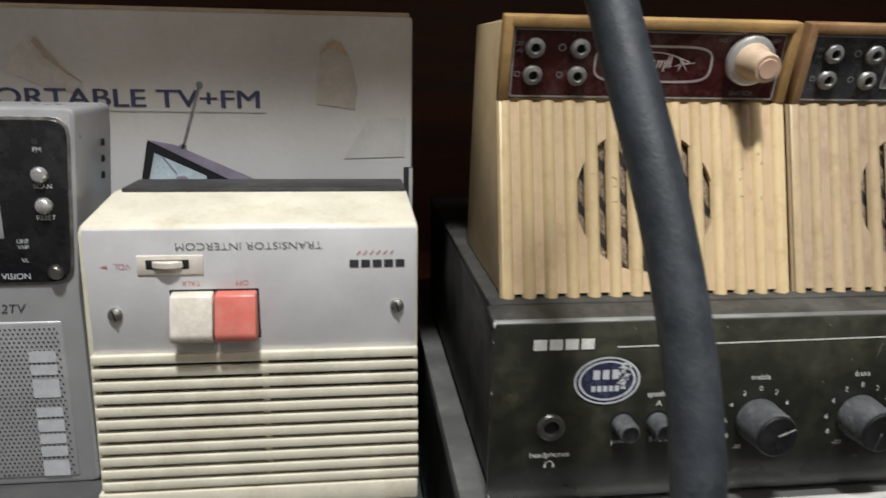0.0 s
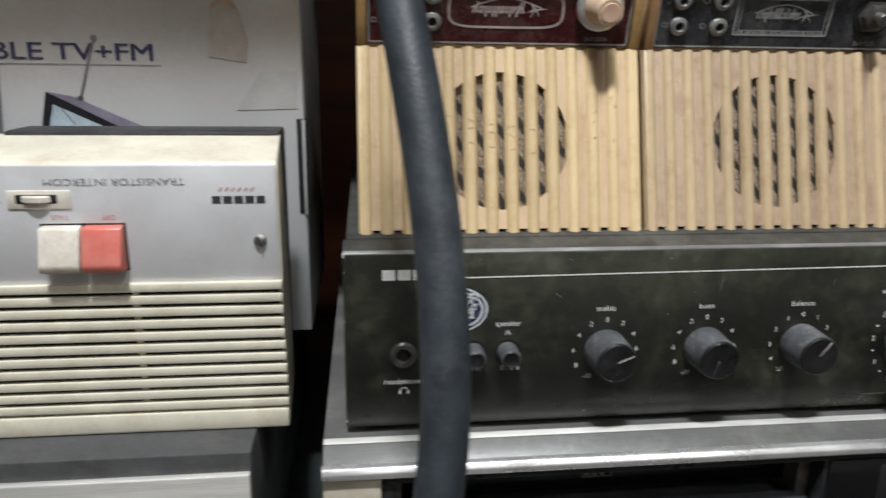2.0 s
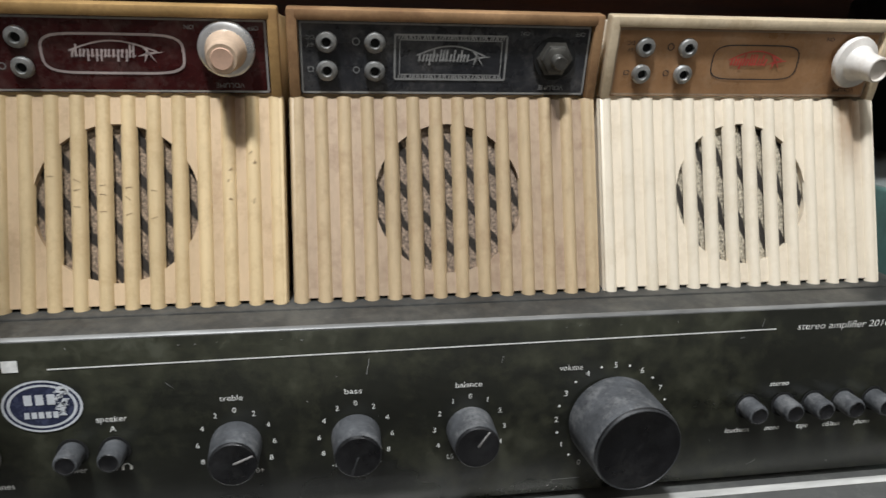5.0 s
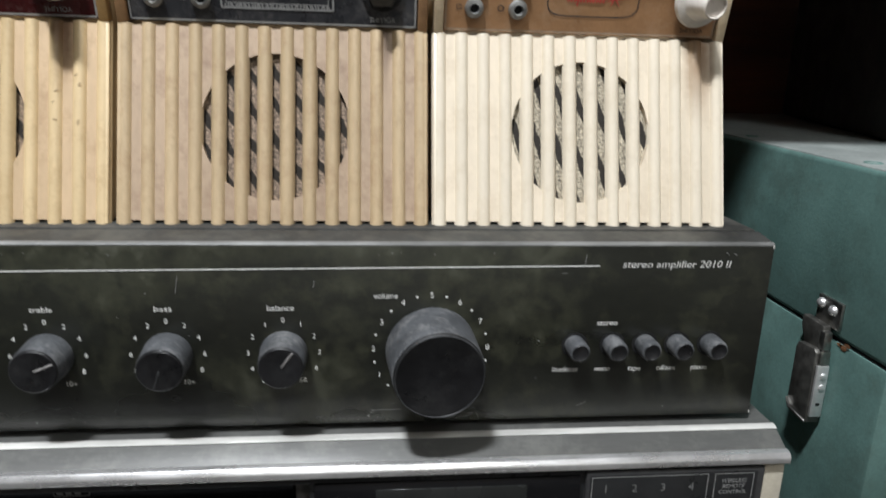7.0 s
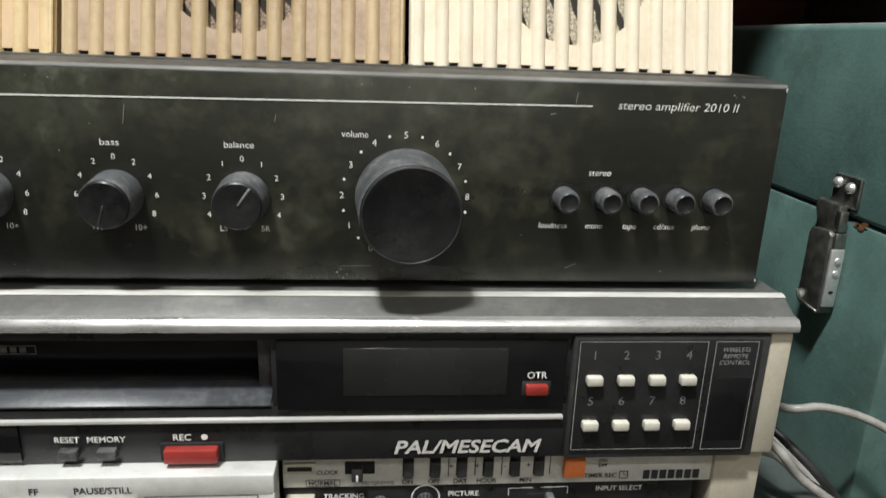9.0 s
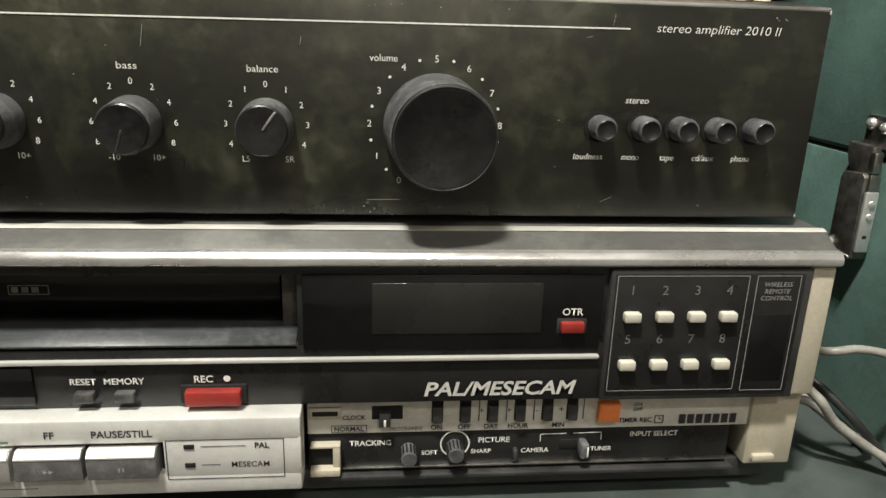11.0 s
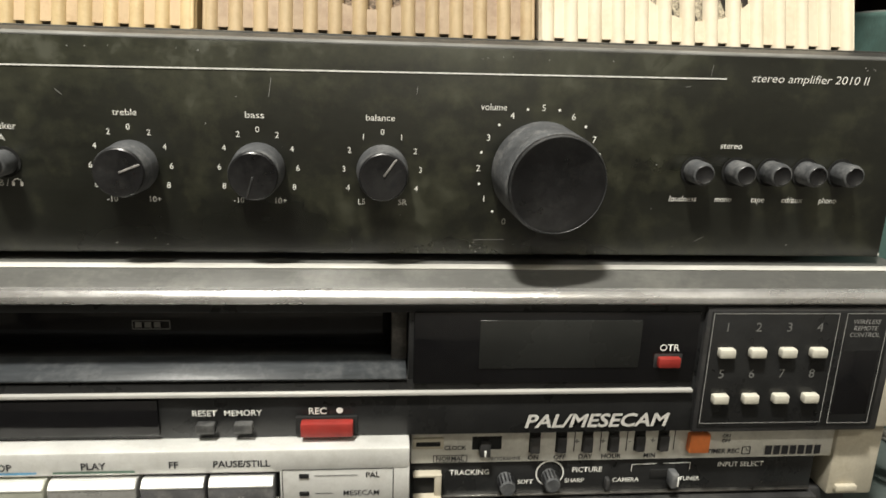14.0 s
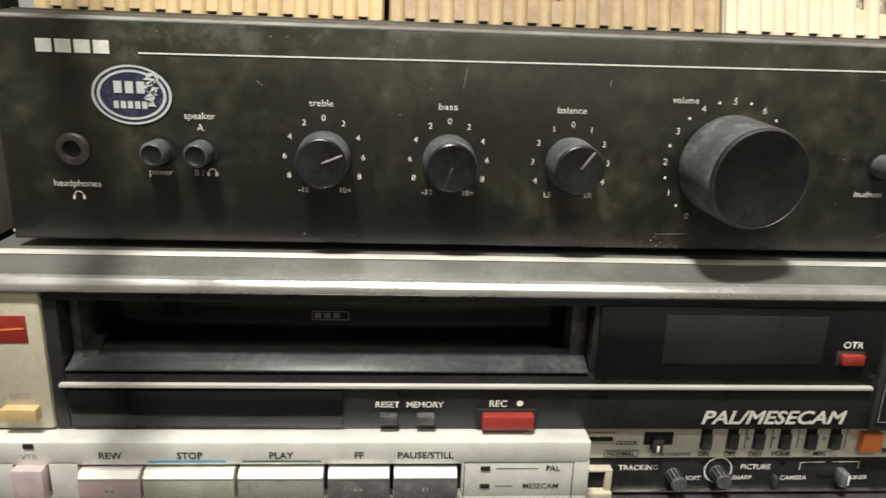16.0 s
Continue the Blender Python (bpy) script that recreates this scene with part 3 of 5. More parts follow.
        flat(scuff, [(0.0535 + rnd.uniform(-0.0025, 0.0025) + 0.0012 * math.cos(a + j * 2.1), -0.0006, 0.1545 + (k - 8) * 0.0007 + 0.0012 * math.sin(a + j * 2.1)) for j in range(3)])
    tagged(part("sticker_scuff", scuff, M_TV_PRINT, st, "scraped bare foil"), kind="stuff")
    # chips and scratches in the black paint
    chips = bmesh.new()
    for k in range(46):
        x, z = rnd.uniform(0.004, 0.416), rnd.choice((rnd.uniform(0.099, 0.174), rnd.uniform(0.098, 0.103), 0.1742 + rnd.uniform(-0.0006, 0.0006)))
        r = rnd.uniform(0.00015, 0.00045)
        flat(chips, [(x + r * rnd.uniform(0.5, 1.3) * math.cos(j * 1.257), -0.0002, z + r * rnd.uniform(0.4, 1.0) * math.sin(j * 1.257)) for j in range(5)])
    for x, z, dx, dz in ((0.0905, 0.159, 0.0035, -0.003), (0.2440, 0.1040, 0.018, 0.0004), (0.3350, 0.104, 0.006, 0.003), (0.1660, 0.158, 0.0016, 0.010), (0.2205, 0.160, 0.0006, 0.004), (0.3240, 0.1655, 0.003, 0.0005), (0.3340, 0.174, -0.0008, -0.006)):
        line(chips, x, z, x + dx * 0.7, z + dz * 0.7, -0.0002, 0.00018)
    tagged(part("paint_chips", chips, M_GREY_INK, panel, "pale chips and scratches"), kind="stuff")


amplifier()


# ---- video recorder ----
def recorder():
    vcr = thing("video_recorder", 0.21, 0.15, -0.022, "old video recorder with a silver key flap and open control bay", "video recorder")
    F = -0.018
    shell = prism([(-0.0055, 0.0945), (0.34, 0.0945), (0.34, -0.010), (0.02, -0.010), (0.02, 0.082), (F + 0.002, 0.082), (F + 0.001, 0.0885)], -0.0115, 0.4272, 0.0007)
    part("lid", shell, M_VCR_TOP, vcr, "brushed grey metal lid with a sloped front edge")
    part("base", boxed(0.0, 0.418, -0.008, 0.335, -0.018, -0.0085, r=0.001), M_VCR_FRAME, vcr)
    for x in (0.03, 0.39):
        for y in (0.02, 0.31):
            part("foot", turned([(0, 0), (0.011, 0), (0.012, 0.0008), (0.012, 0.0042), (0, 0.0042)], Matrix.Translation((x, y, -0.022))), M_KNOB, vcr)
    part("edge_line", prism([(-0.0068, 0.0936), (-0.0072, 0.0941), (-0.0052, 0.0949), (-0.0036, 0.0949), (-0.0036, 0.0940)], -0.0113, 0.4270), M_WORN_EDGE, vcr, "bright worn edge of the lid")
    part("chrome_trim", prism([(F - 0.0005, 0.0832), (F - 0.0022, 0.0842), (F - 0.0022, 0.0868), (F - 0.0006, 0.0888), (F + 0.003, 0.0892), (F + 0.003, 0.0832)], -0.0118, 0.4275, 0.0004), M_CHROME, vcr, "scuffed chrome trim")
    part("side_panel", boxed(0.4172, 0.4268, F, 0.02, 0.0275, 0.0830, r=0.0012), M_BEIGE, vcr, "yellowed beige end panel")
    part("side_panel", boxed(-0.0115, 0.0135, F, 0.02, 0.0275, 0.0830, r=0.0012), M_BEIGE, vcr, "yellowed beige end panel")
    part("side_panel", boxed(0.405, 0.4262, F + 0.005, 0.02, -0.0085, 0.0262, r=0.0012), M_BEIGE, vcr, "yellowed beige end panel")
    part("side_panel", boxed(-0.0105, 0.0, F + 0.004, 0.02, -0.0085, 0.0262, r=0.0012), M_BEIGE, vcr, "yellowed beige end panel")
    # black fascia, built round the cassette slot
    fa = boxed(0.0140, 0.4165, F + 0.001, 0.02, 0.0795, 0.0828, r=0.0004)
    rbox(fa, 0.0140, 0.0190, F + 0.001, 0.02, 0.0268, 0.0795, 0.0004)
    rbox(fa, 0.0190, 0.3365, F + 0.0012, 0.02, 0.0268, 0.0515, 0.0004)
    rbox(fa, 0.2185, 0.3365, F + 0.0012, 0.02, 0.0515, 0.0795, 0.0004)
    fascia = part("fascia", fa, M_VCR_BLACK, vcr, "black plastic fascia")
    # the slot: floor, back, cheeks and flap
    part("slot_floor", boxed(0.0190, 0.2185, F + 0.0012, 0.052, 0.0500, 0.0522, r=0.0004), M_VCR_FRAME, vcr, "dusty slot floor")
    part("slot_lip", prism([(F + 0.0005, 0.0517), (F + 0.0005, 0.0524), (F + 0.012, 0.0572), (F + 0.0135, 0.0565), (F + 0.004, 0.0517)], 0.0200, 0.2178, 0.0002, 1), mat("dusty_grey_slot_lip", (0.034, 0.038, 0.042), 0.38, var=0.5, scale=40, stretch=(0.15, 1, 1), dirt=(0.13, 0.135, 0.14), dirt_amount=0.55), vcr, "dusty grey slot lip")
    part("slot_back", boxed(0.0190, 0.2185, 0.046, 0.052, 0.0522, 0.0795, r=0.0003), M_HOLE, vcr)
    part("cassette_door", boxed(0.0260, 0.2120, F + 0.020, F + 0.022, 0.0585, 0.0790, r=0.0005), M_GLOSS, vcr, "glossy black cassette door")
    for x0, x1 in ((0.0192, 0.0225), (0.2120, 0.2183)):
        part("slot_cheek", boxed(x0, x1, F + 0.010, 0.046, 0.0522, 0.0795, r=0.0005), M_CHEEK, vcr, "dusty grey slot cheek")
    part("slot_arm", prism([(F + 0.004, 0.0530), (F + 0.008, 0.0530), (F + 0.016, 0.0600), (F + 0.013, 0.0610)], 0.0235, 0.0300, 0.0004), M_HOLE, vcr, "dusty lifting arm")
    logo = frame_bars(bmesh.new(), 0.1090, 0.1235, F + 0.0196, 0.0655, 0.0690, 0.0004)
    word_bars(logo, 0.1100, 0.1210, F + 0.0196, 0.0661, 0.0684, 3, 0.3)
    part("logo_mark", logo, M_DIM_INK, vcr, "small grey mark")
    part("white_strip", boxed(0.0170, 0.3345, F - 0.0008, F + 0.0030, 0.0452, 0.0468, r=0.0004), mat("pale_metal_strip", (0.60, 0.59, 0.56), 0.35, 0.3, var=0.1, scale=90, stretch=(0.2, 1, 1)), vcr, "pale metal strip")
    # display window
    dw = part("display_window", boxed(0.2205, 0.3340, F - 0.0002, F + 0.003, 0.0500, 0.0800, r=0.0005), M_GLOSS, vcr, "smoked display window")
    part("display", boxed(0.2460, 0.3105, F - 0.0006, F + 0.001, 0.0565, 0.0768, r=0.0003), M_DISPLAY, dw, "blank grey display")
    part("counter_window", boxed(0.0200, 0.1225, F - 0.0001, F + 0.003, 0.0290, 0.0440, r=0.0004), M_GLOSS, vcr, "dark counter window")

    def button(name, x0, x1, z0, z1, depth, material, y=F, label="", r=0.0006, parent=None):
        return part(name, boxed(x0, x1, y - depth, y + 0.002, z0, z1, r=r), material, parent or vcr, label)

    button("button_bezel", 0.3165, 0.3285, 0.0560, 0.0625, 0.0004, M_VCR_FRAME, label="dark button surround")
    button("timer_button", 0.3180, 0.3270, 0.0570, 0.0613, 0.0028, M_RED, label="small red button")
    ink = F - 0.0003
    white = [("OTR", 0.0028, 0.3225, ink - 0.0012, 0.0652, None, 0, 0, 0.02), ("RESET", 0.0025, 0.1398, ink, 0.0380, None, 0, 0, 0.02), ("MEMORY", 0.0025, 0.1545, ink, 0.0380, None, 0, 0, 0.02), ("REC", 0.0028, 0.1832, ink, 0.0385, None, 0, 0, 0.02)]
    write("lettering", [(a, b, c, d + 0.0009, *e) for a, b, c, d, *e in white], M_WHITE_INK, fascia, "white lettering")
    write("lettering", [("PAL/MESECAM", 0.0058, 0.2965, ink + 0.0009, 0.0326, 0.0605, 0.22, 0, 0.036)], M_SOFT_WHITE, fascia, "bold slanted white lettering")
    part("record_dot", oval(bmesh.new(), 0.1918, ink + 0.0008, 0.0386, 0.0013, 0.0013, seg=20), M_WHITE_INK, fascia, "white dot")
    button("button_bezel", 0.1745, 0.1990, 0.0285, 0.0362, 0.0002, M_HOLE, label="dark button surround")
    button("record_button", 0.1768, 0.1972, 0.0291, 0.0352, 0.0040, M_RED, label="red record button", r=0.0008)
    for x in (0.1402, 0.1546):
        button("small_button", x - 0.0036, x + 0.0036, 0.0302, 0.0342, 0.0022, mat("worn_grey_button", (0.055, 0.055, 0.055), 0.4, var=0.3, scale=150, dirt=(0.2, 0.2, 0.19), dirt_amount=0.4, dirt_scale=150) if x < 0.15 else bpy.data.materials["worn_grey_button"], label="small grey button")
    # channel keys
    pan = part("channel_panel", boxed(0.3360, 0.4168, F - 0.0012, F + 0.004, 0.0272, 0.0822, r=0.0008), M_VCR_FRAME, vcr, "black channel key panel")
    face = part("panel_face", boxed(0.3378, 0.4135, F - 0.0016, F + 0.001, 0.0298, 0.0808, r=0.0003), M_VCR_BLACK, pan)
    out = frame_bars(bmesh.new(), 0.3385, 0.3905, F - 0.0018, 0.0318, 0.0800, 0.0003)
    frame_bars(out, 0.3938, 0.4115, F - 0.0018, 0.0312, 0.0800, 0.0003)
    part("outline", out, M_GREY_INK, pan, "thin white outlines")
    part("receiver_window", boxed(0.3948, 0.4105, F - 0.0017, F, 0.0350, 0.0640, r=0.0003), M_GLOSS, pan, "dark receiver window")
    write("lettering", [(w, 0.0019, 0.4027, F - 0.0018, z, None, 0.15) for w, z in (("WIRELESS", 0.0765), ("REMOTE", 0.0737), ("CONTROL", 0.0709))], M_GREY_INK, pan, "small grey lettering")
    figs = []
    for k in range(8):
        x, z = 0.3452 + 0.0128 * (k % 4), (0.0638, 0.0436)[k // 4]
        figs.append((str(k + 1), 0.0038, x - 0.0004, F - 0.0018, z + 0.0105))
        button("channel_key", x - 0.0033, x + 0.0033, z - 0.0021, z + 0.0018, 0.0046, M_IVORY, label="ivory channel key", r=0.0008)
    write("lettering", figs, M_DIM_INK, pan, "grey figures")
    # left column: red label and eject key
    part("red_label", boxed(-0.0040, 0.0082, F - 0.0003, F + 0.001, 0.0632, 0.0738, r=0.0001), M_RED, vcr, "red paper label")
    mk = bmesh.new()
    line(mk, -0.003, 0.0682, 0.0072, 0.0690, F - 0.0005, 0.0008)
    part("label_mark", mk, M_ORANGE, vcr, "pale line on the label")
    button("eject_key", -0.0040, 0.0092, 0.0325, 0.0378, 0.0040, M_TAN, label="tan eject key")
    write("lettering", [("EJECT", 0.0022, 0.0025, F - 0.0003, 0.0415)], M_GREY_INK, vcr, "grey lettering")

    # silver key flap
    D = -0.0262
    fl = boxed(-0.0110, 0.2195, D, F + 0.004, -0.0050, 0.0035, r=0.0010)
    rbox(fl, -0.0110, 0.2195, D, F + 0.004, 0.0168, 0.0268, 0.0010)
    rbox(fl, -0.0110, 0.0005, D, F + 0.004, 0.0020, 0.0185, 0.0004)
    rbox(fl, 0.0135, 0.0240, D, F + 0.004, 0.0020, 0.0185, 0.0004)
    rbox(fl, 0.1690, 0.2195, D, F + 0.004, 0.0020, 0.0185, 0.0006)
    flap = part("key_flap", fl, M_SILVER, vcr, "silver painted key flap")
    part("key_well", boxed(0.0, 0.1695, D + 0.004, F + 0.003, 0.0030, 0.0175, r=0.0003), M_HOLE, flap)
    keys = ((0.0252, 0.0478, M_KEY_PINK, "REW"), (0.0488, 0.0825, M_KEY_GREEN, "STOP"), (0.0838, 0.1160, M_SILVER_KEY, "PLAY"), (0.1175, 0.1412, M_KEY_DARK, "FF"), (0.1425, 0.1672, M_KEY_DARK, "PAUSE/STILL"))
    for x0, x1, km, s in keys:
        k = part("transport_key", prism([(D - 0.0005, 0.0042), (D - 0.0042, 0.0047), (D - 0.0042, 0.0139), (D - 0.0020, 0.0160), (D + 0.004, 0.0160), (D + 0.004, 0.0042)], x0, x1, 0.0004), km, flap, "worn transport key")
        part("key_top", prism([(D - 0.0044, 0.0134), (D - 0.0045, 0.0141), (D - 0.0022, 0.0163), (D - 0.0006, 0.0163), (D - 0.0040, 0.0134)], x0 + 0.0004, x1 - 0.0004), M_SILVER, k, "pale bevelled top of the key")
        write("lettering", [(s, 0.0028, (x0 + x1) / 2, D - 0.0002, 0.0212, None, 0, 0, 0.03)], M_BLACK_INK, flap, "dark lettering")
        cx, sym = (x0 + x1) / 2, bmesh.new()
        y = D - 0.0044
        if s == "STOP":
            flat(sym, [(cx - 0.001, y, 0.0078), (cx + 0.001, y, 0.0078), (cx + 0.001, y, 0.0096), (cx - 0.001, y, 0.0096)])
        elif s == "PAUSE/STILL":
            for o in (-0.0007, 0.0007):
                flat(sym, [(cx + o - 0.0003, y, 0.0078), (cx + o + 0.0003, y, 0.0078), (cx + o + 0.0003, y, 0.0096), (cx + o - 0.0003, y, 0.0096)])
        else:
            for o, sgn in {"REW": ((-0.001, -1), (0.001, -1)), "PLAY": ((0, 1),), "FF": ((-0.001, 1), (0.001, 1))}[s]:
                flat(sym, [(cx + o - 0.0008 * sgn, y, 0.0078), (cx + o + 0.001 * sgn, y, 0.0087), (cx + o - 0.0008 * sgn, y, 0.0096)])
        part("key_symbol", sym, M_GREY_INK, k)
    for x0, x1, cm in ((0.0500, 0.0790, mat("blue_line_ink", (0.10, 0.30, 0.50), 0.6, var=0.2, bump=0)), (0.0850, 0.1150, mat("green_line_ink", (0.10, 0.17, 0.13), 0.6, var=0.2, bump=0))):
        part("colour_line", line(bmesh.new(), x0, 0.0186, x1, 0.0186, D - 0.0002, 0.0009), cm, flap, "coloured line over the key")
    k = part("timer_key", boxed(0.0012, 0.0128, D - 0.004, D + 0.004, 0.0032, 0.0172, r=0.001), M_KEY_PINK, flap, "square pinkish key")
    write("lettering", [("VTR", 0.0024, 0.0070, D - 0.0002, 0.0207)], M_GREY_INK, flap, "grey lettering")
    ind = frame_bars(bmesh.new(), 0.1700, 0.2130, D - 0.0002, 0.0014, 0.0180, 0.00035)
    line(ind, 0.1825, 0.0152, 0.1990, 0.0152, D - 0.0002, 0.0003)
    line(ind, 0.1825, 0.0073, 0.1895, 0.0073, D - 0.0002, 0.0003)
    line(ind, 0.060, -0.0010, 0.0960, -0.0010, D - 0.0002, 0.0003)
    line(ind, 0.0985, -0.0010, 0.1230, -0.0010, D - 0.0002, 0.0003)
    line(ind, 0.0960, -0.0010, 0.0960, 0.0006, D - 0.0002, 0.0003)
    line(ind, 0.0985, -0.0010, 0.0985, 0.0006, D - 0.0002, 0.0003)
    tagged(part("line_print", ind, M_BLACK_INK, flap, "fine dark lines"), kind="stuff")
    write("lettering", [("PAL", 0.0023, 0.2050, D - 0.0002, 0.0153, None, 0, 0, 0.03), ("MESECAM", 0.0023, 0.2005, D - 0.0002, 0.0073, None, 0, 0, 0.01)], M_BLACK_INK, flap, "dark lettering")
    for x, z in ((0.1783, 0.0152), (0.1783, 0.0073), (0.0072, 0.0252)):
        part("indicator_lamp", boxed(x - 0.0019, x + 0.0019, D - 0.0005, D + 0.001, z - 0.0009, z + 0.0009, r=0.0002), M_HOLE, flap, "small dark indicator window")

    # open control bay
    S = -0.0110
    bay = part("control_strip", boxed(0.2205, 0.4055, S, 0.02, 0.0098, 0.0262, r=0.0005), M_STRIP, vcr, "grey upper control strip")
    low = part("lower_strip", boxed(0.2205, 0.3985, S + 0.001, 0.02, -0.0080, 0.0096, r=0.0004), M_VCR_BLACK, vcr, "black lower control strip")
    part("bay_ledge", boxed(0.2300, 0.4000, S - 0.0035, S + 0.004, -0.0100, -0.0082, r=0.0004), M_VCR_FRAME, vcr)
    part("bay_ledge_line", boxed(0.2340, 0.3980, S - 0.0006, S + 0.002, -0.0066, -0.0058, r=0.0002), M_STEEL, vcr)
    hb = boxed(0.2215, 0.2335, S - 0.0050, S + 0.002, -0.0070, -0.0038, r=0.0006)
    rbox(hb, 0.2305, 0.2335, S - 0.0030, S + 0.002, -0.0045, 0.0058, 0.0005)
    rbox(hb, 0.2215, 0.2335, S - 0.0030, S + 0.002, 0.0048, 0.0060, 0.0004)
    part("hinge_frame", hb, M_BEIGE, vcr, "cream hinge frame round a dark gap")
    part("hinge_block", boxed(0.4080, 0.4180, S - 0.004, S + 0.002, -0.0064, -0.0030, r=0.0008), M_BEIGE, vcr, "cream hinge block")
    part("hinge_gap", boxed(0.2215, 0.2306, S - 0.001, S + 0.002, -0.0039, 0.0049, r=0.0003), M_HOLE, vcr)
    si = S - 0.0003
    for x in (0.2725, 0.2838, 0.2951, 0.3064, 0.3178, 0.3282):
        part("slot_surround", boxed(x - 0.0024, x + 0.0024, S - 0.0002, S + 0.002, 0.0142, 0.0238, r=0.0003), M_HOLE, bay)
        part("set_key", boxed(x - 0.0020, x + 0.0020, S - 0.0024, S + 0.002, 0.0147, 0.0220, r=0.0005), M_VCR_FRAME, bay, "small charcoal setting key")
    marks = bmesh.new()
    for x in (0.2895, 0.3008, 0.3122, 0.3330):
        line(marks, x, 0.0145, x, 0.0238, si, 0.0004)
    frame_bars(marks, 0.2300, 0.2440, si, 0.0106, 0.0136, 0.0003)
    frame_bars(marks, 0.3640, 0.3676, si, 0.0118, 0.0152, 0.0004)
    line(marks, 0.3658, 0.0136, 0.3658, 0.0148, si, 0.0003)
    line(marks, 0.3658, 0.0136, 0.3670, 0.0136, si, 0.0003)
    tagged(part("line_print", marks, M_BLACK_INK, bay, "fine dark lines"), kind="stuff")
    write("lettering", [("ON", 0.0021, 0.2722, si, 0.0120, None, 0, 0, 0.03), ("OFF", 0.0021, 0.2836, si, 0.0120, None, 0, 0, 0.03), ("DAY", 0.0021, 0.2948, si, 0.0120, None, 0, 0, 0.03), ("HOUR", 0.0021, 0.3060, si, 0.0120, None, 0, 0, 0.03), ("MIN", 0.0021, 0.3228, si, 0.0120, None, 0, 0, 0.03), ("PROGRAMME", 0.0018, 0.2600, si, 0.0117, 0.0135), ("NORMAL", 0.0020, 0.2370, si, 0.0121, None, 0, 0, 0.03), ("CLOCK", 0.0019, 0.2390, si, 0.0172, None, 0, 0, 0.03), ("TIMER REC", 0.0021, 0.3555, si, 0.0134, None, 0, 0, 0.03), ("ON", 0.0016, 0.3560, si, 0.0208, None, 0, 0, 0.03), ("OFF", 0.0016, 0.3562, si, 0.0184, None, 0, 0, 0.03), ("+", 0.003, 0.2905, si + 0.0001, 0.0192), ("+", 0.003, 0.3018, si + 0.0001, 0.0192), ("-", 0.003, 0.3135, si + 0.0001, 0.0192), ("+", 0.003, 0.3236, si + 0.0001, 0.0192)], M_BLACK_INK, bay, "dark lettering")
    tagged(part("word_mark", word_bars(bmesh.new(), 0.3745, 0.4005, si, 0.0112, 0.0156, 7, 0.22), M_BLACK_INK, bay, "dark word mark"), kind="stuff")
    part("timer_key", boxed(0.3388, 0.3478, S - 0.0030, S + 0.002, 0.0140, 0.0228, r=0.0006), M_ORANGE, bay, "orange timer key")
    part("slide_slot", boxed(0.2460, 0.2585, S - 0.0002, S + 0.002, 0.0160, 0.0222, r=0.0003), M_HOLE, bay)
    sw = part("slide_switch", boxed(0.2490, 0.2535, S - 0.0034, S + 0.002, 0.0140, 0.0205, r=0.0006), M_VCR_FRAME, bay, "charcoal slide switch")
    part("switch_mark", boxed(0.2508, 0.2517, S - 0.0037, S - 0.003, 0.0146, 0.0175, r=0.0001), M_WHITE_INK, sw)
    brk = part("socket_bracket", boxed(0.2212, 0.2340, S - 0.0012, S + 0.002, 0.0172, 0.0222, r=0.0005), M_BEIGE, bay, "cream socket bracket")
    part("socket_hole", boxed(0.2226, 0.2326, S - 0.0015, S, 0.0186, 0.0206, r=0.0002), M_HOLE, brk)

    def small_knob(x, z):
        kn = part("trim_knob", turned([(0, 0), (0.0034, 0), (0.0034, 0.0070), (0.0030, 0.0078), (0, 0.0078)], facing(x, S + 0.001, z), 20), M_KNOB_SIDE, low, "small ribbed trim knob")
        ribs = bmesh.new()
        for j in range(14):
            a = 2 * math.pi * j / 14
            rbox(ribs, 0.0032, 0.0037, -0.0003, 0.0003, 0.001, 0.0068, 0.0, 1, facing(x, S + 0.001, z) @ Matrix.Rotation(a, 4, "Z"))
        tagged(part("grip", ribs, M_KNOB, kn), kind="stuff")
        return kn

    small_knob(0.2610, 0.0010)
    small_knob(0.2800, 0.0022)
    ring = oval(bmesh.new(), 0.2802, S + 0.0007, 0.0035, 0.0062, 0.0062, 0.9)
    ll = S + 0.0007
    line(ring, 0.3160, 0.0035, 0.3160, 0.0070, ll, 0.0003)
    line(ring, 0.3160, 0.0070, 0.3268, 0.0072, ll, 0.0003)
    line(ring, 0.3300, 0.0072, 0.3420, 0.0074, ll, 0.0003)
    line(ring, 0.3420, 0.0074, 0.3420, 0.0040, ll, 0.0003)
    tagged(part("line_print", ring, M_WHITE_INK, low, "fine white lines"), kind="stuff")
    write("lettering", [("TRACKING", 0.0024, 0.2455, ll, 0.0048, None, 0, 0, 0.02), ("PICTURE", 0.0024, 0.2965, ll, 0.0050, None, 0, 0, 0.02), ("SOFT", 0.0020, 0.2698, ll, -0.0004, None, 0, 0, 0.02), ("SHARP", 0.0020, 0.2912, ll, -0.0002, None, 0, 0, 0.02), ("CAMERA", 0.0021, 0.3140, ll, -0.0004, None, 0, 0, 0.02), ("TUNER", 0.0020, 0.3425, ll, -0.0004, None, 0, 0, 0.02), ("INPUT SELECT", 0.0023, 0.3650, ll, 0.0062, None, 0, 0, 0.02)], M_WHITE_INK, low, "small white lettering")
    part("lever_slot", boxed(0.3245, 0.3350, S + 0.0006, S + 0.003, 0.0000, 0.0042, r=0.0003), M_HOLE, low)
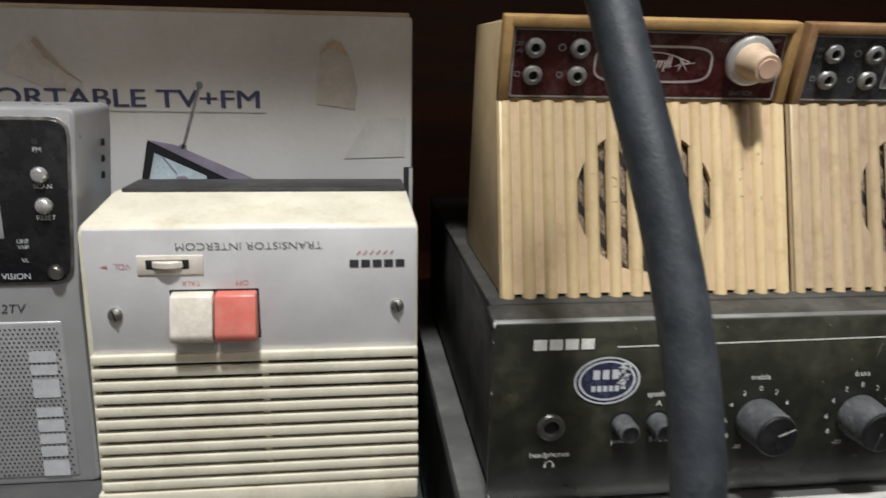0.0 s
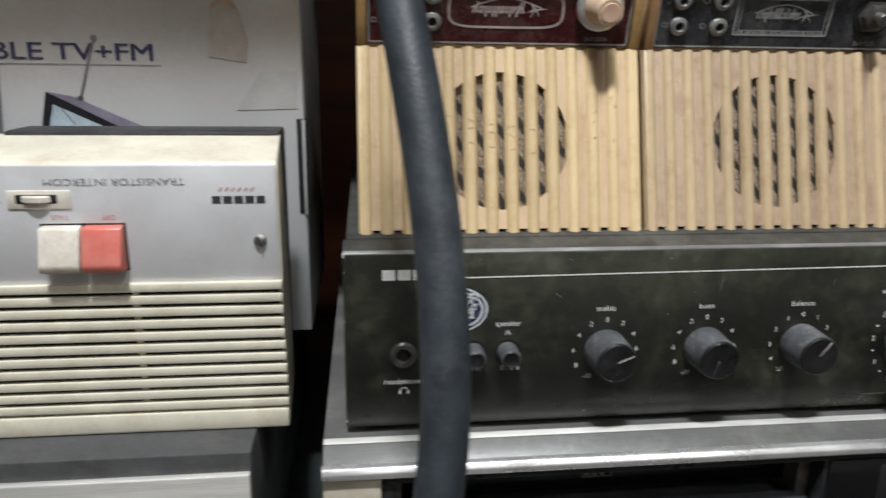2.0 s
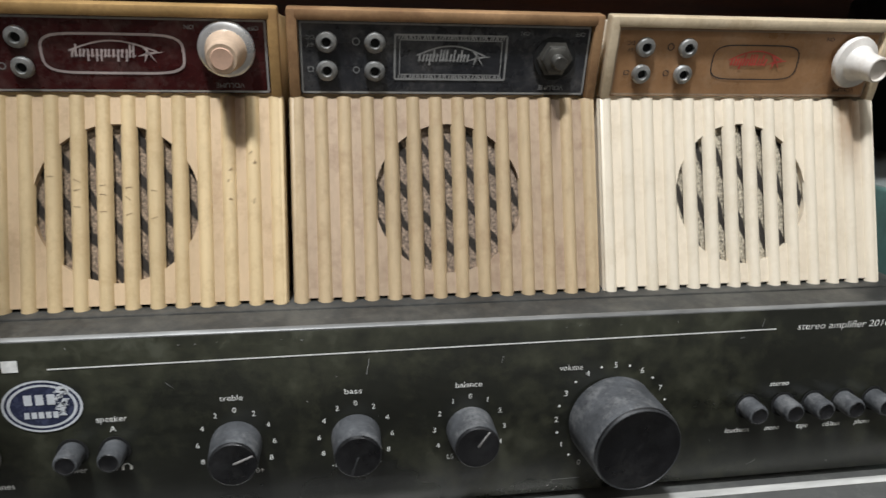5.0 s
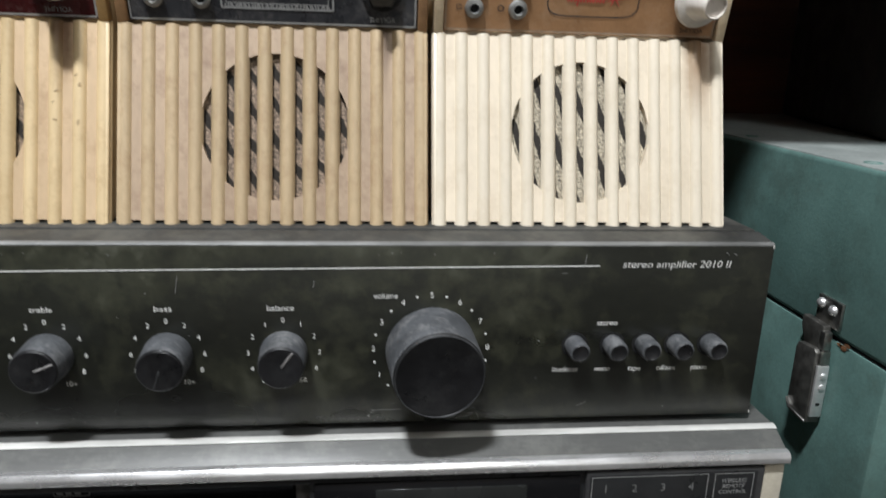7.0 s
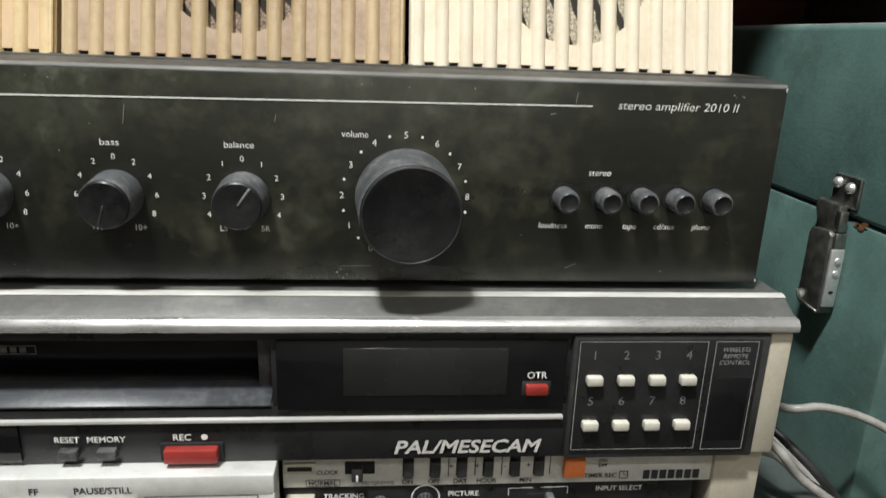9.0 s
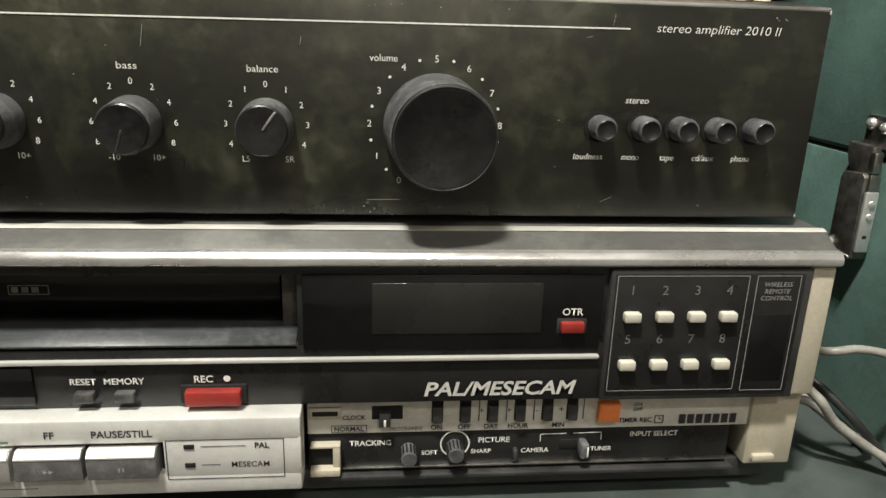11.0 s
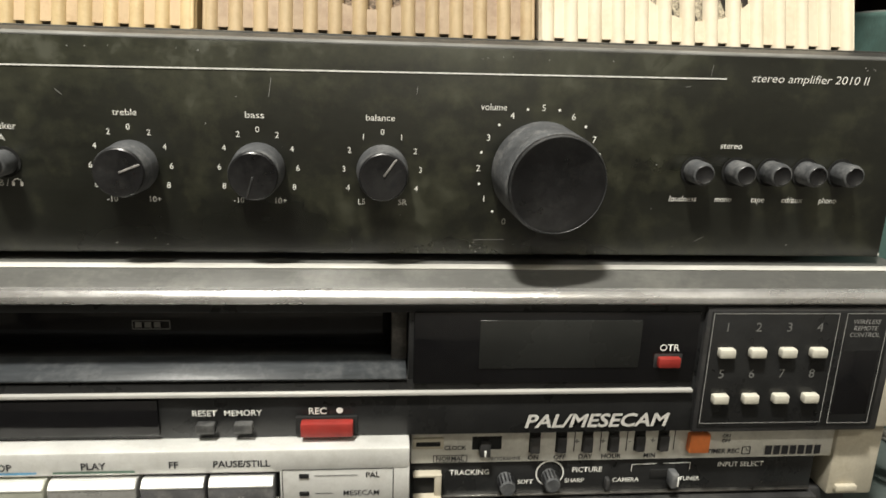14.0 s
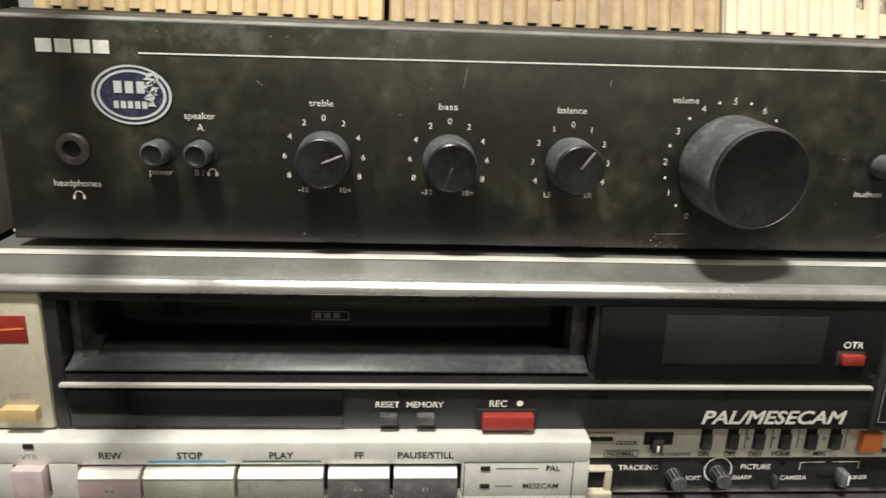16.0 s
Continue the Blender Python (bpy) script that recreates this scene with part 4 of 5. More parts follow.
    lv = part("selector_lever", boxed(0.3322, 0.3360, S - 0.0045, S + 0.002, -0.0026, 0.0046, r=0.0012), M_KNOB_SIDE, low, "grey selector lever")
    part("lever_mark", boxed(0.3348, 0.3355, S - 0.0048, S - 0.004, -0.0010, 0.0034, r=0.0002), M_WHITE_INK, lv)
    part("screw_post", boxed(0.3045, 0.3065, S - 0.0020, S + 0.002, -0.0045, 0.0012, r=0.0008), M_VCR_FRAME, low)


recorder()


# ---- intercom loudspeaker boxes, standing on their heads ----
def loudspeaker(x0, width, wood, floor_wood, rim_wood, plate, name_style, knob_style, cloth, label, dy=0.0):
    X, Y = x0, 0.020 + dy
    box = thing("intercom_speaker", X + width / 2, Y + 0.05, 0.1812, label, "speaker", "intercom speakers on the amplifier")
    A1, A2 = math.atan2(0.024, 0.0813), math.atan2(-0.008, 0.0340)
    L1 = math.hypot(0.024, 0.0813)
    face = Matrix.Translation((X, Y, 0.1812)) @ Matrix.Rotation(-A1, 4, "X")
    head = Matrix.Translation((X, Y + 0.024, 0.2625)) @ Matrix.Rotation(-A2, 4, "X")
    outline = [(Y + 0.0062, 0.1812), (Y + 0.0302, 0.2618), (Y + 0.0205, 0.2950), (Y + 0.088, 0.2962), (Y + 0.102, 0.1812)]
    body = part("body", prism(outline, X, X + width, 0.0012), wood, box, "aged plastic case")
    n = 14
    wr = width / n * 0.53
    pitch = (width - wr) / (n - 1)
    cx, cw, rad = width * 0.5, 0.0422, 0.0315
    # front panel between the ribs, cut open behind the round grille
    for k in range(n - 1):
        a, b = k * pitch + wr - 0.0006, (k + 1) * pitch + 0.0006
        mid = (a + b) / 2
        if abs(mid - cx) < rad - 0.001:
            us = [a + (b - a) * j / 5 for j in range(6)]
            hs = [math.sqrt(max(0.0, rad ** 2 - (min(max(u, a + 0.0006), b - 0.0006) - cx) ** 2)) for u in us]
            for low_end in (True, False):
                panel = bmesh.new()
                cols = []
                for u, h in zip(us, hs):
                    lo, hi = (0.0020, cw - h) if low_end else (cw + h, L1 - 0.0005)
                    cols.append([panel.verts.new(face @ Vector(p)) for p in ((u, 0.0020, lo), (u, 0.0020, hi), (u, 0.0064, hi), (u, 0.0064, lo))])
                for p, q in zip(cols, cols[1:]):
                    for j in range(4):
                        panel.faces.new((p[j], q[j], q[(j + 1) % 4], p[(j + 1) % 4]))
                panel.faces.new(cols[0])
                panel.faces.new(cols[-1][::-1])
                bmesh.ops.recalc_face_normals(panel, faces=panel.faces[:])
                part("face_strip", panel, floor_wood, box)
        else:
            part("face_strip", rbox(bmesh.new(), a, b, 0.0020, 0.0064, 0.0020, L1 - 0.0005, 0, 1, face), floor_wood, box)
    disc = bmesh.new()
    ring = [disc.verts.new(face @ Vector((cx + (rad + 0.001) * math.cos(t), 0.0050, cw + (rad + 0.001) * math.sin(t)))) for t in (2 * math.pi * j / 40 for j in range(40))]
    disc.faces.new(ring)
    part("speaker_cloth", disc, cloth, box, "speckled dark speaker cloth")
    # ribs: one mesh, thirteen objects
    rib = bmesh.new()
    half = [(-0.0008, 0.0030), (-0.0003, 0.0018), (0.0003, 0.0009), (0.0010, 0.0003), (0.0019, 0.0)]
    prof = half + [(wr - u, v) for u, v in half[::-1]]
    lo = [rib.verts.new(face @ Vector((u, v, 0.0))) for u, v in prof]
    hi = [rib.verts.new(face @ Vector((u, v, L1))) for u, v in prof]
    for j in range(len(prof) - 1):
        rib.faces.new((lo[j], lo[j + 1], hi[j + 1], hi[j]))
    rib.faces.new(lo[::-1])
    rib.faces.new(hi)
    bmesh.ops.recalc_face_normals(rib, faces=rib.faces[:])
    first = part("rib", rib, wood, box)
    for k in range(1, n):
        o = new("rib", first.data)
        o.parent, o.location = box, (k * pitch, 0, 0)
    if name_style == "maroon":
        rnd = random.Random(12)
        cuts = bmesh.new()
        for u0, v0, u1, v1 in ((0.034, 0.0540, 0.085, 0.0457), (0.046, 0.0415, 0.085, 0.0353), (0.044, 0.0490, 0.070, 0.0440)):
            for k in range(n):
                a, b = max(u0, k * pitch + 0.0012), min(u1, k * pitch + wr - 0.0012)
                if b - a > 0.001:
                    va, vb = (v0 + (v1 - v0) * (q - u0) / (u1 - u0) + rnd.uniform(-0.0008, 0.0008) for q in (a, b))
                    line(cuts, a, va, b, vb, -0.00012, 0.00022, face)
        for k in range(9):
            u, v = rnd.choice((12, 11)) * pitch + rnd.uniform(0.001, wr - 0.002), rnd.uniform(0.040, 0.066)
            line(cuts, u, v, u + rnd.uniform(0.0008, 0.0016), v + rnd.uniform(0.0, 0.0016), -0.00012, 0.00025, face)
        tagged(part("scratch_marks", cuts, mat("brown_scratch", (0.24, 0.155, 0.085), 0.7, var=0.3, scale=200, bump=0), box, "thin brown scratches over the ribs"), kind="stuff")
    for side in (0, 1):
        wall = [(Y + 0.0004, 0.1812), (Y + 0.0242, 0.2622), (Y + 0.0322, 0.2622), (Y + 0.0080, 0.1812)]
        part("side_wall", prism(wall, X - 0.0002 + side * (width - 0.0026), X + 0.0026 + 0.0002 + side * (width - 0.0026), 0.0004, 1), wood, box)
    # header with its sunk plate
    rim = bmesh.new()
    for a, b, lo, hi in ((-0.0003, 0.0040, -0.0006, 0.0346), (width - 0.0040, width + 0.0003, -0.0006, 0.0346), (0.0020, width - 0.0020, 0.0300, 0.0346)):
        rbox(rim, a, b, -0.0004, 0.0062, lo, hi, 0.0010, 2, head)
    part("header_frame", rim, rim_wood, box, "rim of the sloped header")
    pl = part("header_plate", rbox(bmesh.new(), 0.0042, width - 0.0042, 0.0024, 0.0060, 0.0002, 0.0300, 0.0003, 1, head), plate, box, "printed header plate")
    edge = frame_bars(bmesh.new(), 0.0050, width - 0.0050, 0.0022, 0.0011, 0.0290, 0.0008, head)
    part("plate_border", edge, M_GREY_INK if name_style != "brown" else M_CARTON_TORN, pl, "worn border line")
    fr = head @ Matrix.Rotation(radians(90), 4, "X")
    jx = {"maroon": 0.0138, "black": 0.0150, "brown": 0.0172}[name_style]
    for dx in (0, 0.0193):
        for w in (0.0102, 0.0216):
            at = head @ Matrix.Translation((jx + dx, 0.0022, w)) @ Matrix.Rotation(radians(90), 4, "X")
            jack = part("jack", turned([(0.0041, 0), (0.0043, 0.0009), (0.0037, 0.0021), (0.0022, 0.0025), (0.0018, 0.0017), (0.0018, -0.001)], at, 20), M_JACK, box, "dull metal jack socket")
            part("jack_hole", turned([(0.0022, 0.0006), (0, 0.0006)], at, 16), M_HOLE, jack)
    ink = {"maroon": M_GREY_INK, "black": M_GREY_INK, "brown": M_BLACK_INK}[name_style]
    kx = {"maroon": 0.1090, "black": 0.1100, "brown": 0.1170}[name_style]
    iy = 0.0022
    small = [("VOLUME", 0.0020, kx, iy, 0.0036, None, 0, 180), ("ON", 0.0017, kx - 0.0135, iy, 0.0262, None, 0, 180), ("OFF", 0.0017, min(kx + 0.0105, width - 0.009), iy, 0.0262, None, 0, 180), ("DC", 0.0017, jx - 0.0064, iy, 0.0232, None, 0, 180), ("6V", 0.0017, jx - 0.0064, iy, 0.0202, None, 0, 180)]
    write("lettering", small, ink, pl, "small upside-down lettering", head)
    signs = oval(bmesh.new(), jx + 0.0118, iy, 0.0218, 0.0016, 0.0016, 0.72, 20, head)
    oval(signs, jx + 0.0118, iy, 0.0104, 0.0014, 0.0014, 0.72, 20, head)
    frame_bars(signs, jx - 0.0075, jx - 0.0055, iy, 0.0096, 0.0114, 0.0003, head)
    part("socket_signs", signs, ink, pl, "small round socket signs")
    # name badge as plain shapes: outline, slanting stroke and a pointed star shape
    o0, o1 = {"maroon": (0.0405, 0.0925), "black": (0.0425, 0.0890), "brown": (0.0495, 0.0905)}[name_style]
    badge = bmesh.new()
    lift = head @ Matrix.Translation((0, 0, 0.0016))
    mid, half = (o0 + o1) / 2, (o1 - o0) / 2
    if name_style == "black":
        frame_bars(badge, o0, o1, iy, 0.0052, 0.0232, 0.0008, lift)
        frame_bars(badge, o0 + 0.0020, o1 - 0.0020, iy, 0.0072, 0.0212, 0.0004, lift)
        rnd = random.Random(5)
        for k in range(40):
            u = o0 + 0.001 + (o1 - o0 - 0.002) * (k + 0.5) / 40
            for w in (0.0062, 0.0222):
                line(badge, u, w - 0.0007, u + rnd.uniform(-0.0008, 0.0008), w + 0.0007, iy, 0.0006, lift)
    else:
        pts = []
        for k in range(40):
            t = 2 * math.pi * k / 40
            c, s = math.cos(t), math.sin(t)
            pts.append((mid + half * math.copysign(abs(c) ** 0.35, c), 0.0140 + 0.0075 * math.copysign(abs(s) ** 0.55, s)))
        for (a, b), (c, d) in zip(pts, pts[1:] + pts[:1]):
            line(badge, a, b, c, d, iy, {"maroon": 0.0010, "brown": 0.0005}[name_style], lift)
    if name_style == "brown":
        part("badge_outline", badge, M_BLACK_INK, pl, "dark outline")
        badge, bi = bmesh.new(), M_RED_INK
    else:
        bi = M_GREY_INK if name_style == "black" else mat("pale_rose_ink", (0.50, 0.42, 0.40), 0.6, var=0.2, bump=0)
    r0, r1 = mid - half * 0.62, mid + half * 0.62
    for k in range(12):
        a, b = r0 + (r1 - r0) * k / 12, r0 + (r1 - r0) * (k + 1) / 12
        line(badge, a, 0.0150 + 0.0040 * math.sin(math.pi * k / 12), b, 0.0150 + 0.0040 * math.sin(math.pi * (k + 1) / 12), iy - 0.0001, 0.0006, lift)
    rnd = random.Random(len(name_style))
    u = r0 + 0.0010
    while u < r1 - 0.0075:
        up, down = (0.0030, 0.0) if rnd.random() < 0.22 else (0.0, 0.0026) if rnd.random() < 0.25 else (0.0, 0.0)
        line(badge, u, 0.0126 - down * 0.6, u + 0.0006, 0.0158 + up * 0.6, iy - 0.00015, 0.00075, lift)
        line(badge, u - 0.0002, 0.0130, u + 0.0011, 0.0154 if rnd.random() < 0.5 else 0.0134, iy - 0.00018, 0.0004, lift)
        u += rnd.uniform(0.0012, 0.0017)
    for pts in (((r1 - 0.006, 0.0175), (r1 - 0.0035, 0.0160), (r1 - 0.0005, 0.0108)), ((r1 - 0.0075, 0.0130), (r1 - 0.0035, 0.0148), (r1 + 0.0030, 0.0150)), ((r1 - 0.0050, 0.0108), (r1 - 0.0042, 0.0150), (r1 - 0.0028, 0.0150))):
        flat(badge, [(u, iy - 0.0002, w) for u, w in pts], lift)
    part("badge", badge, bi, pl, "worn badge shapes")
    # volume control
    at = head @ Matrix.Translation((kx, 0.0022, {"maroon": 0.0182, "black": 0.0162, "brown": 0.0168}[name_style])) @ Matrix.Rotation(radians(90), 4, "X")
    if knob_style == "beige":
        skirt = part("knob_skirt", turned([(0, 0), (0.0104, 0), (0.0110, 0.0012), (0.0106, 0.0026), (0.0094, 0.0034), (0, 0.0036)], at, 36), M_CHROME, box, "grey metal knob skirt")
        kb = part("volume_knob", turned([(0.0080, 0.0030), (0.0078, 0.0050), (0.0066, 0.0066), (0.0062, 0.0150), (0.0056, 0.0166), (0.0042, 0.0166)], at, 36), mat("beige_knob", (0.60, 0.45, 0.32), 0.45, var=0.12, scale=150, dirt=(0.3, 0.2, 0.12), dirt_amount=0.4), box, "dirty beige volume knob")
        part("knob_cap", turned([(0.0044, 0.0163), (0.0040, 0.0170), (0, 0.0168)], at, 24), mat("peach_cap", (0.70, 0.46, 0.33), 0.4, var=0.1, scale=150), kb, "peach coloured cap")
    elif knob_style == "bare":
        nut = part("shaft_nut", turned([(0, 0), (0.0078, 0), (0.0078, 0.0012), (0.0062, 0.0014), (0.0062, 0.0040), (0.0050, 0.0046), (0, 0.0046)], at, 6), M_DARK_STEEL, box, "bare hexagonal shaft nut")
        part("washer", turned([(0, 0), (0.0090, 0), (0.0090, 0.0008), (0, 0.0008)], at, 28), M_HOLE, nut)
        part("shaft", turned([(0.0030, 0.004), (0.0030, 0.0090), (0.0026, 0.0096), (0, 0.0096)], at, 18), M_DARK_STEEL, nut, "dark control shaft")
    else:
        tip = at @ Matrix.Rotation(radians(7), 4, "Y")
        white = mat("chalky_white_knob", (0.78, 0.74, 0.68), 0.5, var=0.08, scale=130, dirt=(0.5, 0.42, 0.32), dirt_amount=0.4)
        kb = part("volume_knob", turned([(0, 0.0006), (0.0112, 0.0006), (0.0116, 0.0016), (0.0110, 0.0032), (0.0080, 0.0042), (0.0070, 0.0060), (0.0060, 0.0090), (0.0056, 0.0150), (0.0053, 0.0157)], tip, 40), white, box, "chalky white flared knob")
        part("knob_cap", turned([(0.0054, 0.0156), (0.0048, 0.0159), (0.0044, 0.0149), (0, 0.0145)], tip, 28), mat("ivory_knob_cap", (0.66, 0.60, 0.53), 0.4, var=0.1, scale=150), kb, "hollow knob end")
    return box


# brown streak below each knob: burn mark and the knob's shadow share one colour
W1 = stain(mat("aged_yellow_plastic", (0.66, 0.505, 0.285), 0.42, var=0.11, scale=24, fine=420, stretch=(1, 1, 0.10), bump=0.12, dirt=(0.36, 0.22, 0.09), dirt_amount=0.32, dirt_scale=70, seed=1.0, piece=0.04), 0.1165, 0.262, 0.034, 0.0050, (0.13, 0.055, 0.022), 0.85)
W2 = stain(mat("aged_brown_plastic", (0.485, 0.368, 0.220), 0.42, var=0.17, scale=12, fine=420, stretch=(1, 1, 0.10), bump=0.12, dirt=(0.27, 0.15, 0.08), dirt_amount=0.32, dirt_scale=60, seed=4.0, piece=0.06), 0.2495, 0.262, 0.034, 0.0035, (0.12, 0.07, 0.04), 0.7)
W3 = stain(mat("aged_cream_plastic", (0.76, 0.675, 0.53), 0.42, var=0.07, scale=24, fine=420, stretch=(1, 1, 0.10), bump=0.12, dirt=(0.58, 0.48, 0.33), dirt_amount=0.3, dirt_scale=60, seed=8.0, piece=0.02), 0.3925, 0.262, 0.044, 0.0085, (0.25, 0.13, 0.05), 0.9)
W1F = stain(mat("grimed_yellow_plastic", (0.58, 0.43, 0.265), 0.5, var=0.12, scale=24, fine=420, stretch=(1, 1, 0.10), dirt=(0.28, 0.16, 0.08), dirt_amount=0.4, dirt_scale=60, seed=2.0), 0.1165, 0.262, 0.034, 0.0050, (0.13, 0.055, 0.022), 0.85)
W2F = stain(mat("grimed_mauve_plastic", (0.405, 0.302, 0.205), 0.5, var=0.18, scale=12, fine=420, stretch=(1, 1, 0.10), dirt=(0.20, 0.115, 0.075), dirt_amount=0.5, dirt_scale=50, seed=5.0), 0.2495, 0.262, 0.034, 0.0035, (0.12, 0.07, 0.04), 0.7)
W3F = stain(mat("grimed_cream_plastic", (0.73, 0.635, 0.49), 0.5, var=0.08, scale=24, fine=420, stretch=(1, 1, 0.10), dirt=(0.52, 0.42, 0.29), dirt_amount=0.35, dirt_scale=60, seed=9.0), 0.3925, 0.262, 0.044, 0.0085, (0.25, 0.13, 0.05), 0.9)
W1R = mat("amber_worn_rim", (0.46, 0.29, 0.115), 0.42, var=0.2, scale=40, dirt=(0.22, 0.11, 0.04), dirt_amount=0.5, dirt_scale=60)
W2R = mat("brown_worn_rim", (0.36, 0.215, 0.105), 0.42, var=0.22, scale=40, dirt=(0.17, 0.08, 0.04), dirt_amount=0.5, dirt_scale=60)
W3R = mat("yellowed_cream_rim", (0.66, 0.54, 0.37), 0.42, var=0.14, scale=40, dirt=(0.38, 0.26, 0.13), dirt_amount=0.45, dirt_scale=60)
P1 = mat("maroon_plate", (0.055, 0.010, 0.010), 0.28, var=0.3, scale=60, dirt=(0.22, 0.17, 0.15), dirt_amount=0.3)
P2 = mat("charcoal_plate", (0.030, 0.031, 0.035), 0.3, var=0.3, scale=60, dirt=(0.22, 0.21, 0.20), dirt_amount=0.35)
P3 = mat("caramel_plate", (0.36, 0.20, 0.095), 0.35, var=0.15, scale=60, dirt=(0.5, 0.36, 0.24), dirt_amount=0.35)
C1 = cloth_mat("cloth_long_slashes", (0.225, 0.165, 0.11), (0.022, 0.017, 0.012), 54, 34)
C2 = cloth_mat("cloth_short_slashes", (0.235, 0.175, 0.125), (0.022, 0.017, 0.012), 52, 36)
C3 = cloth_mat("cloth_pale_speckle", (0.40, 0.35, 0.26), (0.030, 0.025, 0.020), 70, 40)
loudspeaker(0.0062, 0.1290, W1, W1F, W1R, P1, "maroon", "beige", C1, "yellowed ribbed intercom speaker with a maroon plate, burnt streak and painted knob shadow")
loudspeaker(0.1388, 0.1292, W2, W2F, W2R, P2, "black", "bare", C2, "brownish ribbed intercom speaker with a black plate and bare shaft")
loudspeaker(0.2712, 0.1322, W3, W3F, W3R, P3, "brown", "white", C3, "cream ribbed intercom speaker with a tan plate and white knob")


# ---- transistor intercom ----
def intercom():
    ic = thing("transistor_intercom", -0.096, 0.05, 0.0870, "cream transistor intercom standing upside down on the dark deck", "intercom")
    Y = 0.0255
    case = bmesh.new()
    # a shell that narrows a little to the top, with a sloped shoulder
    rows = [(0.0872, Y + 0.001, -0.1650, -0.0288), (0.2098, Y + 0.001, -0.1632, -0.0292), (0.2130, Y + 0.003, -0.1625, -0.0295), (0.2205, Y + 0.038, -0.1600, -0.0312)]
    back = 0.083
    front = []
    for z, y, a, b in rows:
        front.append((case.verts.new((a, y, z)), case.verts.new((b, y, z)), z, a, b))
    rear = [(case.verts.new((a + 0.003, back, z)), case.verts.new((b - 0.003, back, z))) for z, y, a, b in (rows[0], rows[3])]
    for p, q in zip(front, front[1:]):
        case.faces.new((p[0], p[1], q[1], q[0]))
    case.faces.new((front[-1][0], front[-1][1], rear[1][1], rear[1][0]))
    case.faces.new((rear[0][0], rear[1][0], rear[1][1], rear[0][1]))
    case.faces.new((front[0][0], rear[0][0], rear[0][1], front[0][1]))
    case.faces.new([p[0] for p in front] + [rear[1][0], rear[0][0]])
    case.faces.new([p[1] for p in front] + [rear[1][1], rear[0][1]])
    bmesh.ops.recalc_face_normals(case, faces=case.faces[:])
    bmesh.ops.bevel(case, geom=case.edges[:], offset=0.0012, segments=2, profile=0.5, affect="EDGES")
    part("case", case, M_CREAM, ic, "yellowed cream plastic case")
    part("back_cover", boxed(-0.1565, -0.0320, 0.062, 0.088, 0.100, 0.2222, r=0.0015), M_VCR_FRAME, ic, "dark grey back cover")
    plate = part("front_plate", boxed(-0.1610, -0.0303, Y - 0.0004, Y + 0.003, 0.1595, 0.2115, r=0.0004), M_PLATE, ic, "brushed silver front plate")
    # loudspeaker slots
    part("grille_back", boxed(-0.1600, -0.0310, Y + 0.0002, Y + 0.003, 0.0985, 0.1592, r=0.0002), M_HOLE, ic, "dark space behind the grille")
    n = 11
    bar = bmesh.new()
    rbox(bar, -0.1622, -0.0293, Y - 0.0026, Y + 0.0014, -0.0019, 0.0021, 0.0007, 2)
    first = None
    for k in range(n):
        z = 0.1575 - 0.00575 * k
        if first is None:
            bmesh.ops.translate(bar, verts=bar.verts, vec=(0, 0, z))
            first = part("grille_bar", bar, M_CREAM, ic)
        else:
            o = new("grille_bar", first.data)
            o.parent, o.location = ic, (0.0, -0.00003 * k, -0.00575 * k)
            o.scale = (1 + 0.0012 * k, 1, 1)
    part("bottom_bar", boxed(-0.1650, -0.0287, Y - 0.0032, Y + 0.004, 0.0872, 0.0968, r=0.0012), M_CREAM, ic)
    part("centre_post", boxed(-0.0948, -0.0920, Y - 0.0008, Y + 0.0014, 0.0960, 0.1585, r=0.0004), M_CREAM, ic)
    # rocker switches
    for x0, x1, sm, nm in ((-0.1287, -0.1120, M_OFFWHITE, "dirty off-white talk switch"), (-0.1114, -0.0950, M_CORAL, "coral red off switch")):
        sw = prism([(Y, 0.1862), (Y - 0.0055, 0.1856), (Y - 0.0100, 0.1700), (Y - 0.0090, 0.1668), (Y, 0.1660)], x0, x1, 0.0009)
        part("rocker_switch", sw, sm, ic, nm)
    part("switch_gap", boxed(-0.1296, -0.0944, Y - 0.0007, Y + 0.002, 0.1655, 0.1868, r=0.0003), M_HOLE, ic)
    win = part("volume_window", boxed(-0.1413, -0.1155, Y - 0.0010, Y + 0.002, 0.1930, 0.2012, r=0.0006), M_OFFWHITE, ic, "cream volume window")
    part("window_slot", boxed(-0.1378, -0.1209, Y - 0.0013, Y + 0.002, 0.1955, 0.1995, r=0.0005), M_HOLE, win)
    wheel = turned([(0, -0.0015), (0.0084, -0.0015), (0.0088, -0.0010), (0.0088, 0.0010), (0.0084, 0.0015), (0, 0.0015)], Matrix.Translation((-0.1293, Y + 0.0052, 0.1975)), 48)
    part("volume_wheel", wheel, M_OFFWHITE, win, "knurled volume wheel")
    for x, z in ((-0.1512, 0.1768), (-0.0380, 0.1780)):
        s = part("screw", turned([(0, 0.0022), (0.0015, 0.0020), (0.0027, 0.0012), (0.0029, 0.0), (0, 0)], facing(x, Y - 0.0004, z), 20), M_STEEL, ic, "slotted steel screw")
        part("screw_slot", rbox(bmesh.new(), -0.0003, 0.0003, -0.0022, 0.0022, 0.0016, 0.0024, 0, 1, facing(x, Y - 0.0004, z) @ Matrix.Rotation(0.3, 4, "Z")), M_HOLE, s)
    ink = Y - 0.0006
    write("lettering", [("TRANSISTOR INTERCOM", 0.0030, -0.0972, ink, 0.2046, 0.0575, 0, 180, -0.008)], M_DIM_INK, plate, "upside-down grey lettering")
